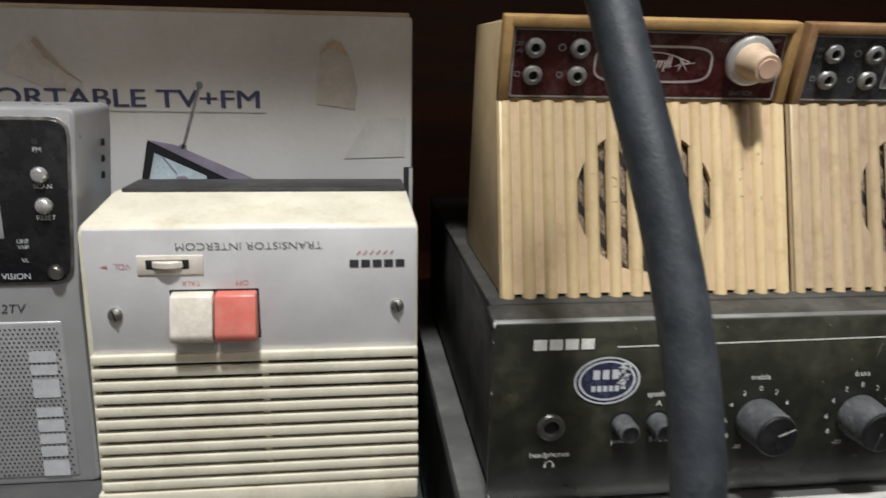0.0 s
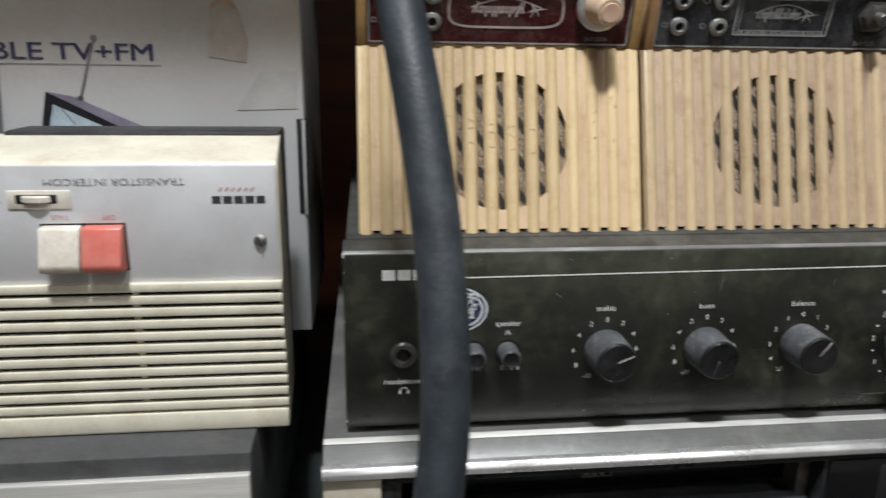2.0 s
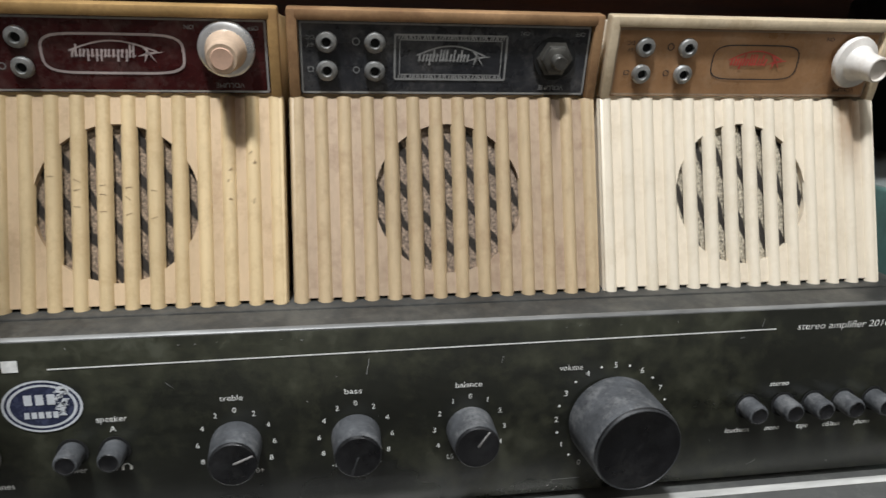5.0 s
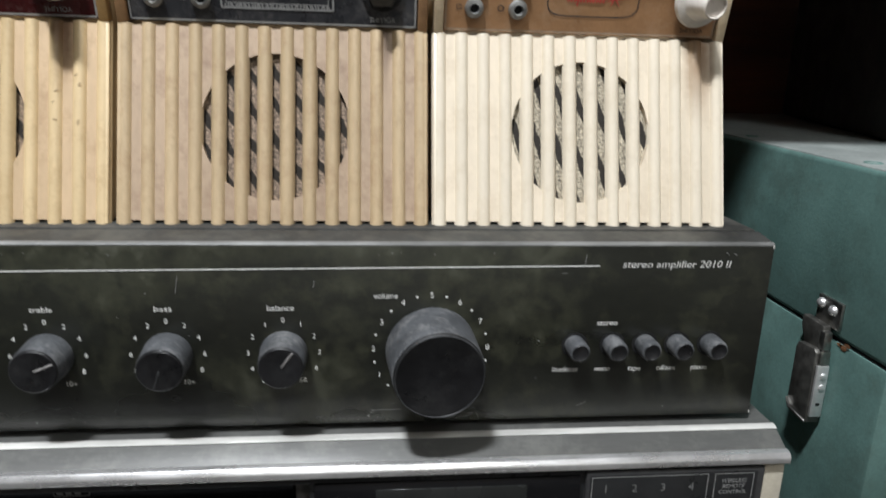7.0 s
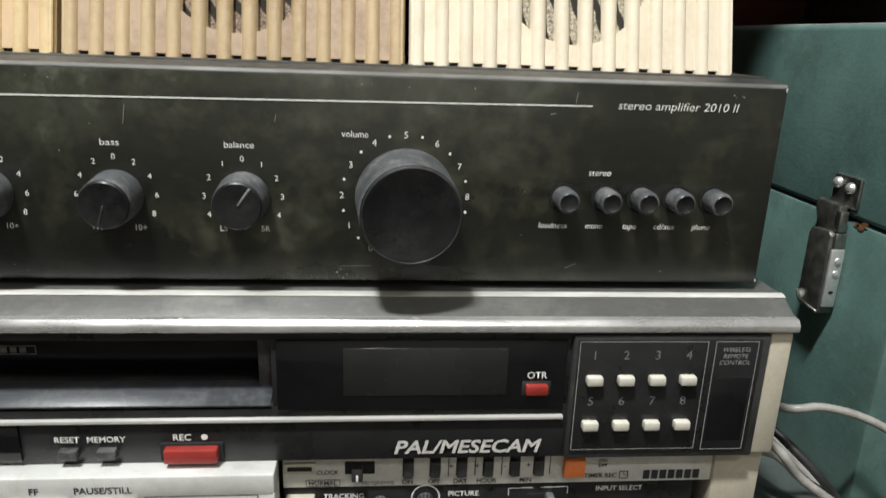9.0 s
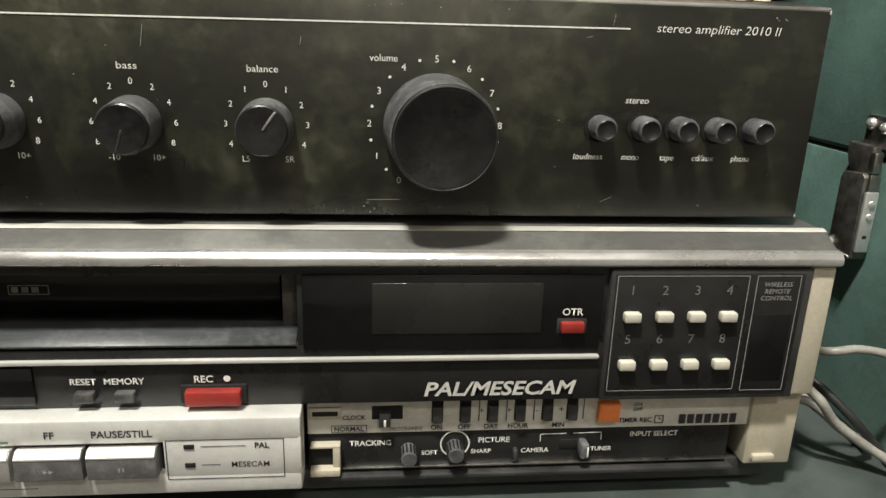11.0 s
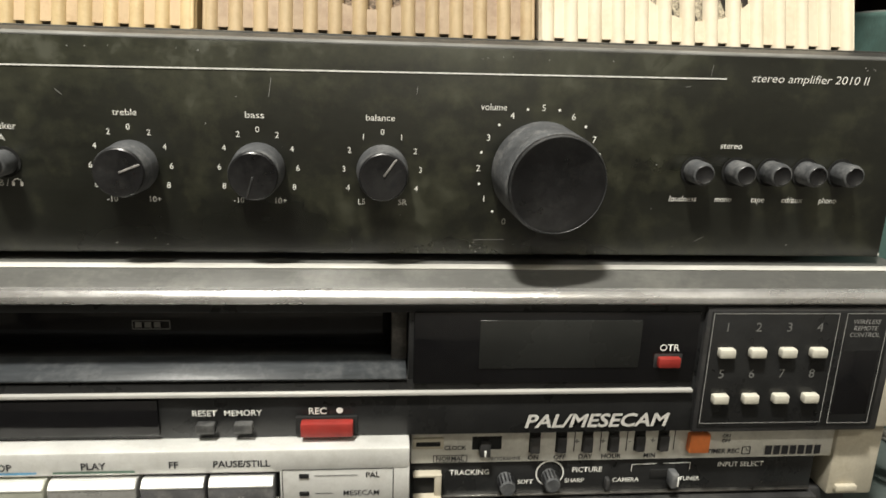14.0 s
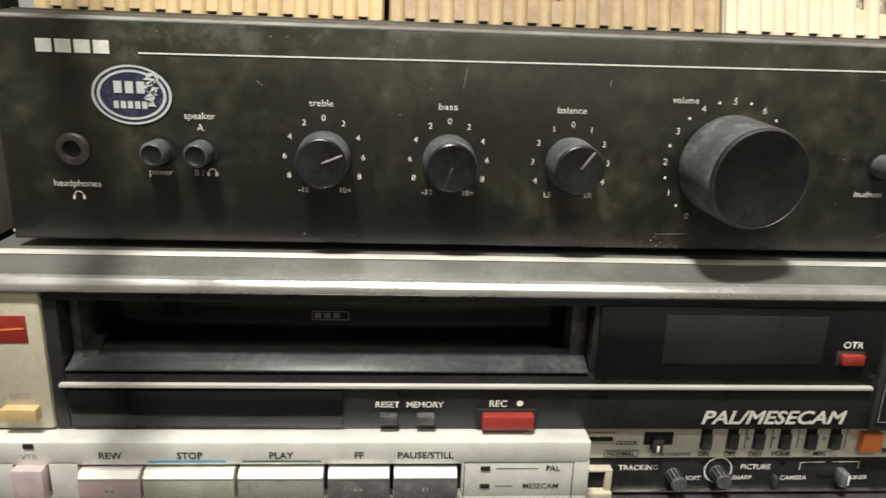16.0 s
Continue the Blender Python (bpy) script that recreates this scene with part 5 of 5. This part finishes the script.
    write("lettering", [("TALK", 0.0022, -0.1210, ink, 0.1893, None, 0, 180), ("OFF", 0.0022, -0.1010, ink, 0.1893, None, 0, 180), ("VOL", 0.0023, -0.1468, ink, 0.1968, None, 0, 180)], M_PINK_INK, plate, "upside-down red lettering")
    mk = bmesh.new()
    flat(mk, [(-0.1555, ink, 0.1966), (-0.1525, ink, 0.1974), (-0.1525, ink, 0.1960)])
    for k in range(6):
        line(mk, -0.0545 + 0.0027 * k, 0.2003, -0.0530 + 0.0027 * k, 0.2020, ink, 0.0005)
    part("red_marks", mk, M_PINK_INK, plate, "faded red marks")
    part("word_mark", word_bars(bmesh.new(), -0.0575, -0.0340, ink, 0.1950, 0.1982, 5, 0.2), M_BLACK_INK, plate, "dark word mark")


intercom()


# ---- pocket television ----
def plate_outline(pts, y0, y1, r, bevel=0.0):
    """A plate with round corners: an outline of (x, z) given thickness from y0 to y1."""
    ring = []
    n = len(pts)
    for k in range(n):
        p, q, w = Vector(pts[k - 1]), Vector(pts[k]), Vector(pts[(k + 1) % n])
        a, b = q + (p - q).normalized() * r, q + (w - q).normalized() * r
        ring += [tuple((1 - t) ** 2 * a + 2 * t * (1 - t) * q + t * t * b) for t in (0, 0.25, 0.5, 0.75, 1)]
    bm = prism(ring, y0, y1)
    if bevel:
        caps = [e for e in bm.edges if abs(e.verts[0].co.x - e.verts[1].co.x) < 1e-9]
        bmesh.ops.bevel(bm, geom=caps, offset=bevel, segments=2, profile=0.5, affect="EDGES")
    bmesh.ops.transform(bm, matrix=Matrix(((0, 1, 0, 0), (1, 0, 0, 0), (0, 0, 1, 0), (0, 0, 0, 1))), verts=bm.verts)
    bmesh.ops.recalc_face_normals(bm, faces=bm.faces[:])
    return bm


def television():
    tv = thing("pocket_television", -0.26, 0.09, 0.0870, "silver pocket television with a black control panel", "television")
    Y = 0.0500
    part("body", plate_outline([(-0.350, 0.0870), (-0.1735, 0.0870), (-0.1735, 0.1780), (-0.1672, 0.2570), (-0.350, 0.2570)], Y, Y + 0.044, 0.004, 0.0016), M_TV, tv, "silver plastic body")
    panel = part("control_panel", plate_outline([(-0.345, 0.1838), (-0.1760, 0.1838), (-0.1707, 0.2522), (-0.345, 0.2522)], Y - 0.0014, Y + 0.004, 0.0075, 0.0006), M_TV_GLOSS, tv, "glossy black control panel")
    part("panel_rim", plate_outline([(-0.346, 0.1826), (-0.1748, 0.1826), (-0.1695, 0.2534), (-0.346, 0.2534)], Y - 0.0008, Y + 0.003, 0.0082, 0.0004), M_STEEL, panel, "bright panel rim")
    part("screen", boxed(-0.330, -0.2000, Y - 0.0018, Y, 0.2030, 0.2440, r=0.0015), M_TV_SCREEN, tv, "grey blank screen")
    for x, z, r in ((-0.1832, 0.2298, 0.0029), (-0.1828, 0.2168, 0.0031), (-0.1812, 0.1884, 0.0028)):
        part("round_button", turned([(r * 1.15, 0), (r * 1.15, 0.0010), (r, 0.0022), (r * 0.8, 0.0028), (0, 0.0031)], facing(x, Y - 0.0012, z), 24), M_CHROME if r > 0.0028 else M_STEEL, tv, "small chromed button")
    part("indicator", oval(bmesh.new(), -0.1835, Y - 0.0017, 0.2435, 0.0014, 0.0014, seg=16), M_VCR_FRAME, panel)
    ink = Y - 0.0017
    write("lettering", [("FM", 0.0020, -0.1830, ink, 0.2402), ("SCAN", 0.0020, -0.1825, ink, 0.2252), ("RESET", 0.0020, -0.1825, ink, 0.2120), ("UHF", 0.0018, -0.1930, ink, 0.2020), ("VHF", 0.0018, -0.1930, ink, 0.1995), ("VL", 0.0018, -0.1930, ink, 0.1938), ("VISION", 0.0026, -0.1975, ink, 0.1868)], M_TV_PRINT, panel, "small white lettering")
    write("lettering", [("2TV", 0.0040, -0.2010, Y - 0.0003, 0.1720, None, 0.2)], M_BLACK_INK, tv, "dark lettering")
    gr = part("speaker_panel", boxed(-0.300, -0.1820, Y - 0.0006, Y + 0.002, 0.0905, 0.1660, r=0.003, seg=3), M_TV, tv, "perforated speaker panel")
    holes = bmesh.new()
    for i in range(16):
        for j in range(36):
            x, z = -0.1845 - 0.0020 * i - 0.001 * (j % 2), 0.0925 + 0.0020 * j
            if x > -0.217:
                oval(holes, x, Y - 0.0008, z, 0.00050, 0.00050, seg=6)
    tagged(part("perforation", holes, M_VCR_FRAME, gr, "fine round holes"), kind="stuff")
    word = bmesh.new()
    rnd = random.Random(9)
    z = 0.0915
    for k in range(9):
        h = rnd.uniform(0.0058, 0.0074) * (1.5 if k in (0, 6) else 0.55 if k == 5 else 1)
        if k != 5:
            tall = 0.0112
            flat(word, [(-0.1860 - tall, Y - 0.0010, z), (-0.1860, Y - 0.0010, z), (-0.1860, Y - 0.0010, z + h * 0.80), (-0.1860 - tall, Y - 0.0010, z + h * 0.80)])
        z += h
    tagged(part("word_mark", word, mat("faint_grey_print", (0.47, 0.48, 0.50), 0.5, var=0.1, scale=200, bump=0), gr, "large pale word mark running upwards"), kind="stuff")
    part("seam", boxed(-0.1739, -0.1731, Y + 0.030, Y + 0.0306, 0.0900, 0.1760, r=0), M_VCR_FRAME, tv)
    for k in range(3):
        z = 0.2250 + 0.0075 * k
        x = -0.1735 + 0.0063 * (z - 0.1780) / 0.0790
        part("side_port", boxed(x - 0.001, x + 0.0004, Y + 0.030, Y + 0.034, z - 0.0016, z + 0.0016, r=0.0004), M_HOLE, tv)


television()


# ---- cardboard carton of the television ----
def carton():
    ct = thing("cardboard_carton", -0.21, 0.19, 0.0960, "worn white cardboard carton printed with a portable television", "carton")
    Y = 0.1230
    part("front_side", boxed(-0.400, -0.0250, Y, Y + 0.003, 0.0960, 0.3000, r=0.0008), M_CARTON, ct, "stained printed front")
    # shade of the end is put into its grey, darker than the front
    part("end_side", boxed(-0.0275, -0.0245, Y + 0.001, 0.270, 0.0960, 0.2995, r=0.0008), M_CARTON_SIDE, ct, "grey shaded end")
    part("rear_side", boxed(-0.400, -0.0270, 0.267, 0.270, 0.0960, 0.2995, r=0.0008), M_CARTON_SIDE, ct)
    part("left_end", boxed(-0.400, -0.397, Y + 0.003, 0.267, 0.0960, 0.2995, r=0.0008), M_CARTON_SIDE, ct)
    part("bottom", boxed(-0.397, -0.0275, Y + 0.003, 0.267, 0.0960, 0.0990, r=0.0005), M_CARTON_SIDE, ct)
    part("top_flap", boxed(-0.399, -0.0262, Y + 0.001, 0.269, 0.2992, 0.3022, r=0.0008), M_CARTON_TORN, ct, "brown top flap")
    part("flap_slit", boxed(-0.0290, -0.0240, Y - 0.0006, Y + 0.012, 0.1690, 0.2230, r=0.0003), M_HOLE, ct, "dark slit at the flap")
    part("flap_lip", boxed(-0.0262, -0.0242, Y - 0.0014, Y + 0.002, 0.1680, 0.2225, r=0.0004), M_CARTON_SIDE, ct, "grey lip beside the slit")
    ink = Y - 0.0003
    write("lettering", [("PORTABLE TV+FM", 0.0088, -0.1718 + 0.0006 * k, ink - 0.00008 * k, 0.2580, 0.1362) for k in range(2)], M_NAVY_INK, ct, "bold navy printed lettering")
    part("printed_rule", line(bmesh.new(), -0.270, 0.2515, -0.1000, 0.2512, ink, 0.0005), M_GREY_INK, ct, "thin grey rule")
    pic = bmesh.new()
    flat(pic, [(-0.1668, ink, 0.2080), (-0.1605, ink, 0.2368), (-0.1160, ink, 0.2140), (-0.1095, ink, 0.2080)])
    part("printed_television", pic, mat("black_print", (0.012, 0.011, 0.014), 0.75, var=0.2, scale=200, bump=0, spec=0.25), ct, "printed black television picture")
    pic = bmesh.new()
    flat(pic, [(-0.1632, ink - 0.0002, 0.2080), (-0.1574, ink - 0.0002, 0.2302), (-0.1322, ink - 0.0002, 0.2184), (-0.1325, ink - 0.0002, 0.2080)])
    part("printed_screen", pic, M_PRINT_BLUE, ct, "pale blue printed screen")
    pic = bmesh.new()
    flat(pic, [(-0.1605, ink - 0.0002, 0.2370), (-0.1470, ink - 0.0002, 0.2345), (-0.1060, ink - 0.0002, 0.2160), (-0.0980, ink - 0.0002, 0.2080), (-0.1095, ink - 0.0002, 0.2080), (-0.1160, ink - 0.0002, 0.2140)])
    part("printed_case", pic, M_PRINT_GREY, ct, "grey printed case")
    pic = bmesh.new()
    line(pic, -0.1432, 0.2325, -0.1332, 0.2635, ink - 0.0003, 0.0013)
    oval(pic, -0.1327, ink - 0.0003, 0.2648, 0.0017, 0.0017, seg=12)
    oval(pic, -0.1432, ink - 0.0003, 0.2335, 0.0021, 0.0013, seg=12)
    part("printed_aerial", pic, mat("grey_aerial_print", (0.17, 0.165, 0.165), 0.6, var=0.3, scale=120, bump=0), ct, "grey printed aerial")
    pic = bmesh.new()
    line(pic, -0.1535, 0.2285, -0.1470, 0.2195, ink - 0.0004, 0.0007)
    oval(pic, -0.1445, ink - 0.0004, 0.2172, 0.0030, 0.0011, seg=16)
    part("printed_plane", pic, M_PRINT_GREY, ct, "small dark printed shape")
    rubbed = mat("rubbed_cardboard", (0.39, 0.345, 0.30), 0.85, var=0.15, scale=60, bump=0.4)
    tear = bmesh.new()
    flat(tear, [(-0.2240, ink, 0.2700), (-0.2190, ink, 0.2810), (-0.2120, ink, 0.2880), (-0.2075, ink, 0.2855), (-0.2040, ink, 0.2800), (-0.1960, ink, 0.2715), (-0.1890, ink, 0.2650), (-0.1880, ink, 0.2585), (-0.1990, ink, 0.2610), (-0.2100, ink, 0.2640)])
    part("tear", tear, rubbed, ct, "rubbed bare cardboard")
    tear = bmesh.new()
    flat(tear, [(-0.0745, ink, 0.2560), (-0.0740, ink, 0.2720), (-0.0715, ink, 0.2830), (-0.0660, ink, 0.2868), (-0.0600, ink, 0.2850), (-0.0560, ink, 0.2770), (-0.0530, ink, 0.2640), (-0.0545, ink, 0.2530), (-0.0640, ink, 0.2545)])
    part("tear", tear, rubbed, ct, "rubbed bare cardboard")
    for name_, pts in (("torn_flap", [(-0.2085, ink - 0.0004, 0.2868), (-0.2050, ink - 0.0012, 0.2815), (-0.1975, ink - 0.0010, 0.2725), (-0.1885, ink - 0.0003, 0.2650), (-0.1955, ink - 0.0003, 0.2690), (-0.2055, ink - 0.0003, 0.2770), (-0.2110, ink - 0.0003, 0.2850)]),
                       ("torn_flap", [(-0.0730, ink - 0.0003, 0.2800), (-0.0690, ink - 0.0014, 0.2856), (-0.0655, ink - 0.0012, 0.2885), (-0.0612, ink - 0.0012, 0.2868), (-0.0570, ink - 0.0003, 0.2795), (-0.0630, ink - 0.0006, 0.2830), (-0.0680, ink - 0.0006, 0.2832)])):
        bm = bmesh.new()
        flat(bm, pts)
        part(name_, bm, M_CARTON_TORN, ct, "torn curled brown paper")
    tape = bmesh.new()
    flat(tape, [(-0.0610, ink, 0.2275), (-0.0285, ink, 0.2285), (-0.0275, ink, 0.2490), (-0.0480, ink, 0.2480)])
    part("tape", tape, M_TAPE, ct, "yellowed tape patch")
    base = thing("dark_box", -0.20, 0.2, 0.0870, "plain dark box standing behind the intercom", "box")
    part("body", boxed(-0.38, -0.0500, 0.127, 0.262, 0.0870, 0.0960, r=0.001), M_DECK, base)


carton()


# ---- deck under the intercom ----
def deck():
    dk = thing("tape_deck", -0.3, 0.15, -0.022, "dark metal deck with a brushed aluminium front", "deck")
    part("body", boxed(-0.52, -0.0440, 0.002, 0.30, -0.018, 0.0868, r=0.0012), M_DECK, dk, "dusty dark metal case")
    part("front_panel", boxed(-0.52, -0.0445, -0.0020, 0.0022, -0.0150, 0.0775, r=0.0008), M_DECK_FACE, dk, "brushed aluminium front panel")
    part("trim", boxed(-0.52, -0.0442, -0.0026, 0.0022, 0.0600, 0.0622, r=0.0005), M_CHROME, dk, "bright trim line")
    for x in (-0.48, -0.08):
        for y in (0.03, 0.27):
            part("foot", turned([(0, 0), (0.011, 0), (0.012, 0.001), (0.012, 0.0042), (0, 0.0042)], Matrix.Translation((x, y, -0.022))), M_KNOB, dk)


deck()


# ---- green case with its latch ----
def green_case():
    gc = thing("green_case", 0.66, 0.2, -0.022, "green painted equipment case with a steel toggle latch", "case")
    X, Y = 0.4885, 0.0082
    part("lower_shell", boxed(X, 0.84, Y, 0.40, -0.0215, 0.1130, r=0.002), M_GREEN, gc, "green hammered paint shell")
    part("cover", boxed(X, 0.84, Y, 0.40, 0.1142, 0.2050, r=0.003, seg=3), M_GREEN, gc, "green hammered paint cover")
    part("cover_top", boxed(X + 0.0016, 0.8384, Y + 0.0016, 0.3984, 0.2030, 0.2056, r=0.0012), M_GREEN_TOP, gc, "dusty grey worn top")
    part("seam", boxed(X + 0.0012, 0.838, Y + 0.0012, 0.398, 0.1125, 0.1147, r=0), M_HOLE, gc, "dark seam")
    lx = X - 0.0004
    latch = part("latch_plate", boxed(lx - 0.0016, lx + 0.001, 0.0440, 0.0642, 0.1190, 0.1342, r=0.001), M_STEEL, gc, "stamped steel latch plate")
    for y, z in ((0.0600, 0.1300), (0.0500, 0.1288)):
        part("rivet", turned([(0.0029, 0), (0.0027, 0.0013), (0.0016, 0.0024), (0, 0.0028)], Matrix.Translation((lx - 0.0016, y, z)) @ Matrix.Rotation(radians(-90), 4, "Y"), 18), M_CHROME, latch, "domed steel rivet")
    hook = prism([(0.0500, 0.1200), (0.0690, 0.1205), (0.0690, 0.1150), (0.0640, 0.1040), (0.0490, 0.1030)], lx - 0.0056, lx - 0.0008, 0.0010)
    part("latch_hook", hook, M_DARK_STEEL, latch, "bent dark steel hook")
    part("hook_bar", boxed(lx - 0.0068, lx - 0.0020, 0.0462, 0.0505, 0.1075, 0.1180, r=0.0010), M_STEEL, latch, "bright bent link")
    # the lever's -x side is in shade; dark steel carries that as colour
    lever = prism([(0.0480, 0.1055), (0.0500, 0.1075), (0.0640, 0.1062), (0.0655, 0.1030), (0.0655, 0.0700), (0.0630, 0.0660), (0.0472, 0.0650)], lx - 0.0088, lx - 0.0006, 0.0008)
    lv = part("latch_lever", lever, M_DARK_STEEL, latch, "pressed toggle lever with its shaded side painted dark")
    part("lever_rim", prism([(0.0472, 0.0652), (0.0630, 0.0662), (0.0655, 0.0702), (0.0655, 0.0722), (0.0622, 0.0680), (0.0472, 0.0668)], lx - 0.0098, lx - 0.0086, 0.0003, 1), M_STEEL, lv, "bright lower rim")
    part("latch_tongue", boxed(lx - 0.0080, lx - 0.0010, 0.0455, 0.0474, 0.0690, 0.0990, r=0.0007), M_CHROME, latch, "bright riveted tongue")
    part("tongue_link", boxed(lx - 0.0072, lx - 0.0014, 0.0460, 0.0478, 0.0992, 0.1072, r=0.0006), M_STEEL, latch, "worn steel link")
    for z in (0.0932, 0.0868):
        part("rivet", turned([(0.0017, 0), (0.0015, 0.0008), (0, 0.0013)], facing(lx - 0.0042, 0.0455, z), 14), M_CHROME, latch)
    part("tongue_hole", boxed(lx - 0.0056, lx - 0.0034, 0.0452, 0.0460, 0.0760, 0.0776, r=0.0002), M_HOLE, latch)
    for y, z in ((0.0672, 0.1015), (0.0676, 0.0945)):
        part("lever_pin", turned([(0.0011, 0), (0.0010, 0.0014), (0, 0.0017)], Matrix.Translation((lx - 0.0020, y, z)) @ Matrix.Rotation(radians(-90), 4, "Y"), 12), M_STEEL, latch)
    rust = bmesh.new()
    for k, (y, z, r) in enumerate(((0.0400, 0.1120, 0.0030), (0.0370, 0.1140, 0.0022), (0.0430, 0.1125, 0.0020))):
        flat(rust, [(X - 0.0004, y + r * math.cos(j) * (1 + 0.2 * math.sin(3 * j + k)), z + 0.5 * r * math.sin(j)) for j in (6.283 * i / 12 for i in range(12))])
    part("rust_patch", rust, M_RUST, gc, "rust stain at the seam")
    ring = bmesh.new()
    for k in range(2):
        lathe(ring, [(0.0034, 0), (0.0042, 0.0006), (0.0050, 0)], Matrix.Translation((X + 0.012, 0.060 + 0.12 * k, 0.2055)), 20)
    part("eyelet", ring, M_GREEN, gc)


green_case()


# plain black box added where the case top turns dark
def black_box():
    bx = thing("black_box", 0.70, 0.30, 0.2057, "dull black box added over the dark rear of the green case top", "box")
    turn = Matrix.Translation((0.578, 0.150, 0)) @ Matrix.Rotation(radians(-15), 4, "Z")
    part("body", boxed(0.0, 0.22, 0.0, 0.24, 0.2057, 0.3350, r=0.006, seg=3, m=turn), M_VCR_FRAME, bx)
    part("lid", boxed(-0.002, 0.222, -0.002, 0.242, 0.3365, 0.3500, r=0.005, seg=3, m=turn), M_VCR_FRAME, bx)


black_box()


# ---- cables ----
def cable_thing(name, points, r, material, label, seg=14):
    bm = tube(points, r, seg)
    me = bpy.data.meshes.new(name)
    bm.to_mesh(me)
    bm.free()
    me.materials.append(material)
    me.polygons.foreach_set("use_smooth", [True] * len(me.polygons))
    return tagged(new(name, me), label, "cable")


cable_thing("hanging_cable", [(0.010, -0.135, -0.898), (-0.030, -0.124, -0.05), (-0.0036, -0.1227, 0.06), (0.0164, -0.1225, 0.10), (0.0249, -0.1194, 0.13), (0.0288, -0.1138, 0.16), (0.0291, -0.1058, 0.19), (0.0268, -0.0953, 0.22), (0.0228, -0.0824, 0.25), (0.0179, -0.067, 0.28), (0.0133, -0.0530, 0.31), (0.0097, -0.0460, 0.34), (0.0082, -0.048, 0.38), (0.008, -0.070, 0.44), (0.008, -0.086, 0.50), (0.008, -0.090, 0.80), (0.008, -0.090, 2.498)], 0.0069, M_CABLE, "thick dusty black rubber cable hanging in front of the amplifier", 24)
cable_thing("grey_cable", [(0.438, 0.16, 0.010), (0.437, 0.05, 0.028), (0.441, 0.004, 0.037), (0.457, -0.002, 0.040), (0.474, -0.006, 0.037), (0.490, -0.010, 0.029), (0.508, -0.016, 0.012), (0.522, -0.022, -0.010), (0.540, -0.026, -0.0195), (0.60, -0.026, -0.0195)], 0.0019, M_WIRE, "thin dirty white cable arching in front of the green case")
cable_thing("grey_cable", [(0.438, 0.14, 0.000), (0.437, 0.03, 0.018), (0.443, 0.002, 0.016), (0.454, 0.000, 0.003), (0.470, -0.004, -0.008), (0.488, -0.012, -0.017), (0.51, -0.020, -0.0192), (0.56, -0.024, -0.0192)], 0.0022, M_WIRE, "thin dirty white cable lying beside the recorder")
cable_thing("grey_cable", [(0.441, 0.12, -0.010), (0.441, 0.03, 0.004), (0.450, 0.012, 0.006), (0.462, 0.006, -0.004), (0.474, 0.004, -0.010), (0.483, 0.020, -0.019), (0.482, 0.10, -0.0195)], 0.0022, M_WIRE, "thin dirty white cable lying beside the recorder")
cable_thing("black_cable", [(0.436, 0.14, 0.012), (0.440, 0.05, 0.024), (0.448, 0.016, 0.018), (0.460, 0.002, 0.007), (0.472, -0.003, -0.006), (0.482, -0.008, -0.0175), (0.498, -0.014, -0.0198), (0.54, -0.018, -0.0198)], 0.0021, M_BLACK_WIRE, "thin black cable lying beside the recorder")
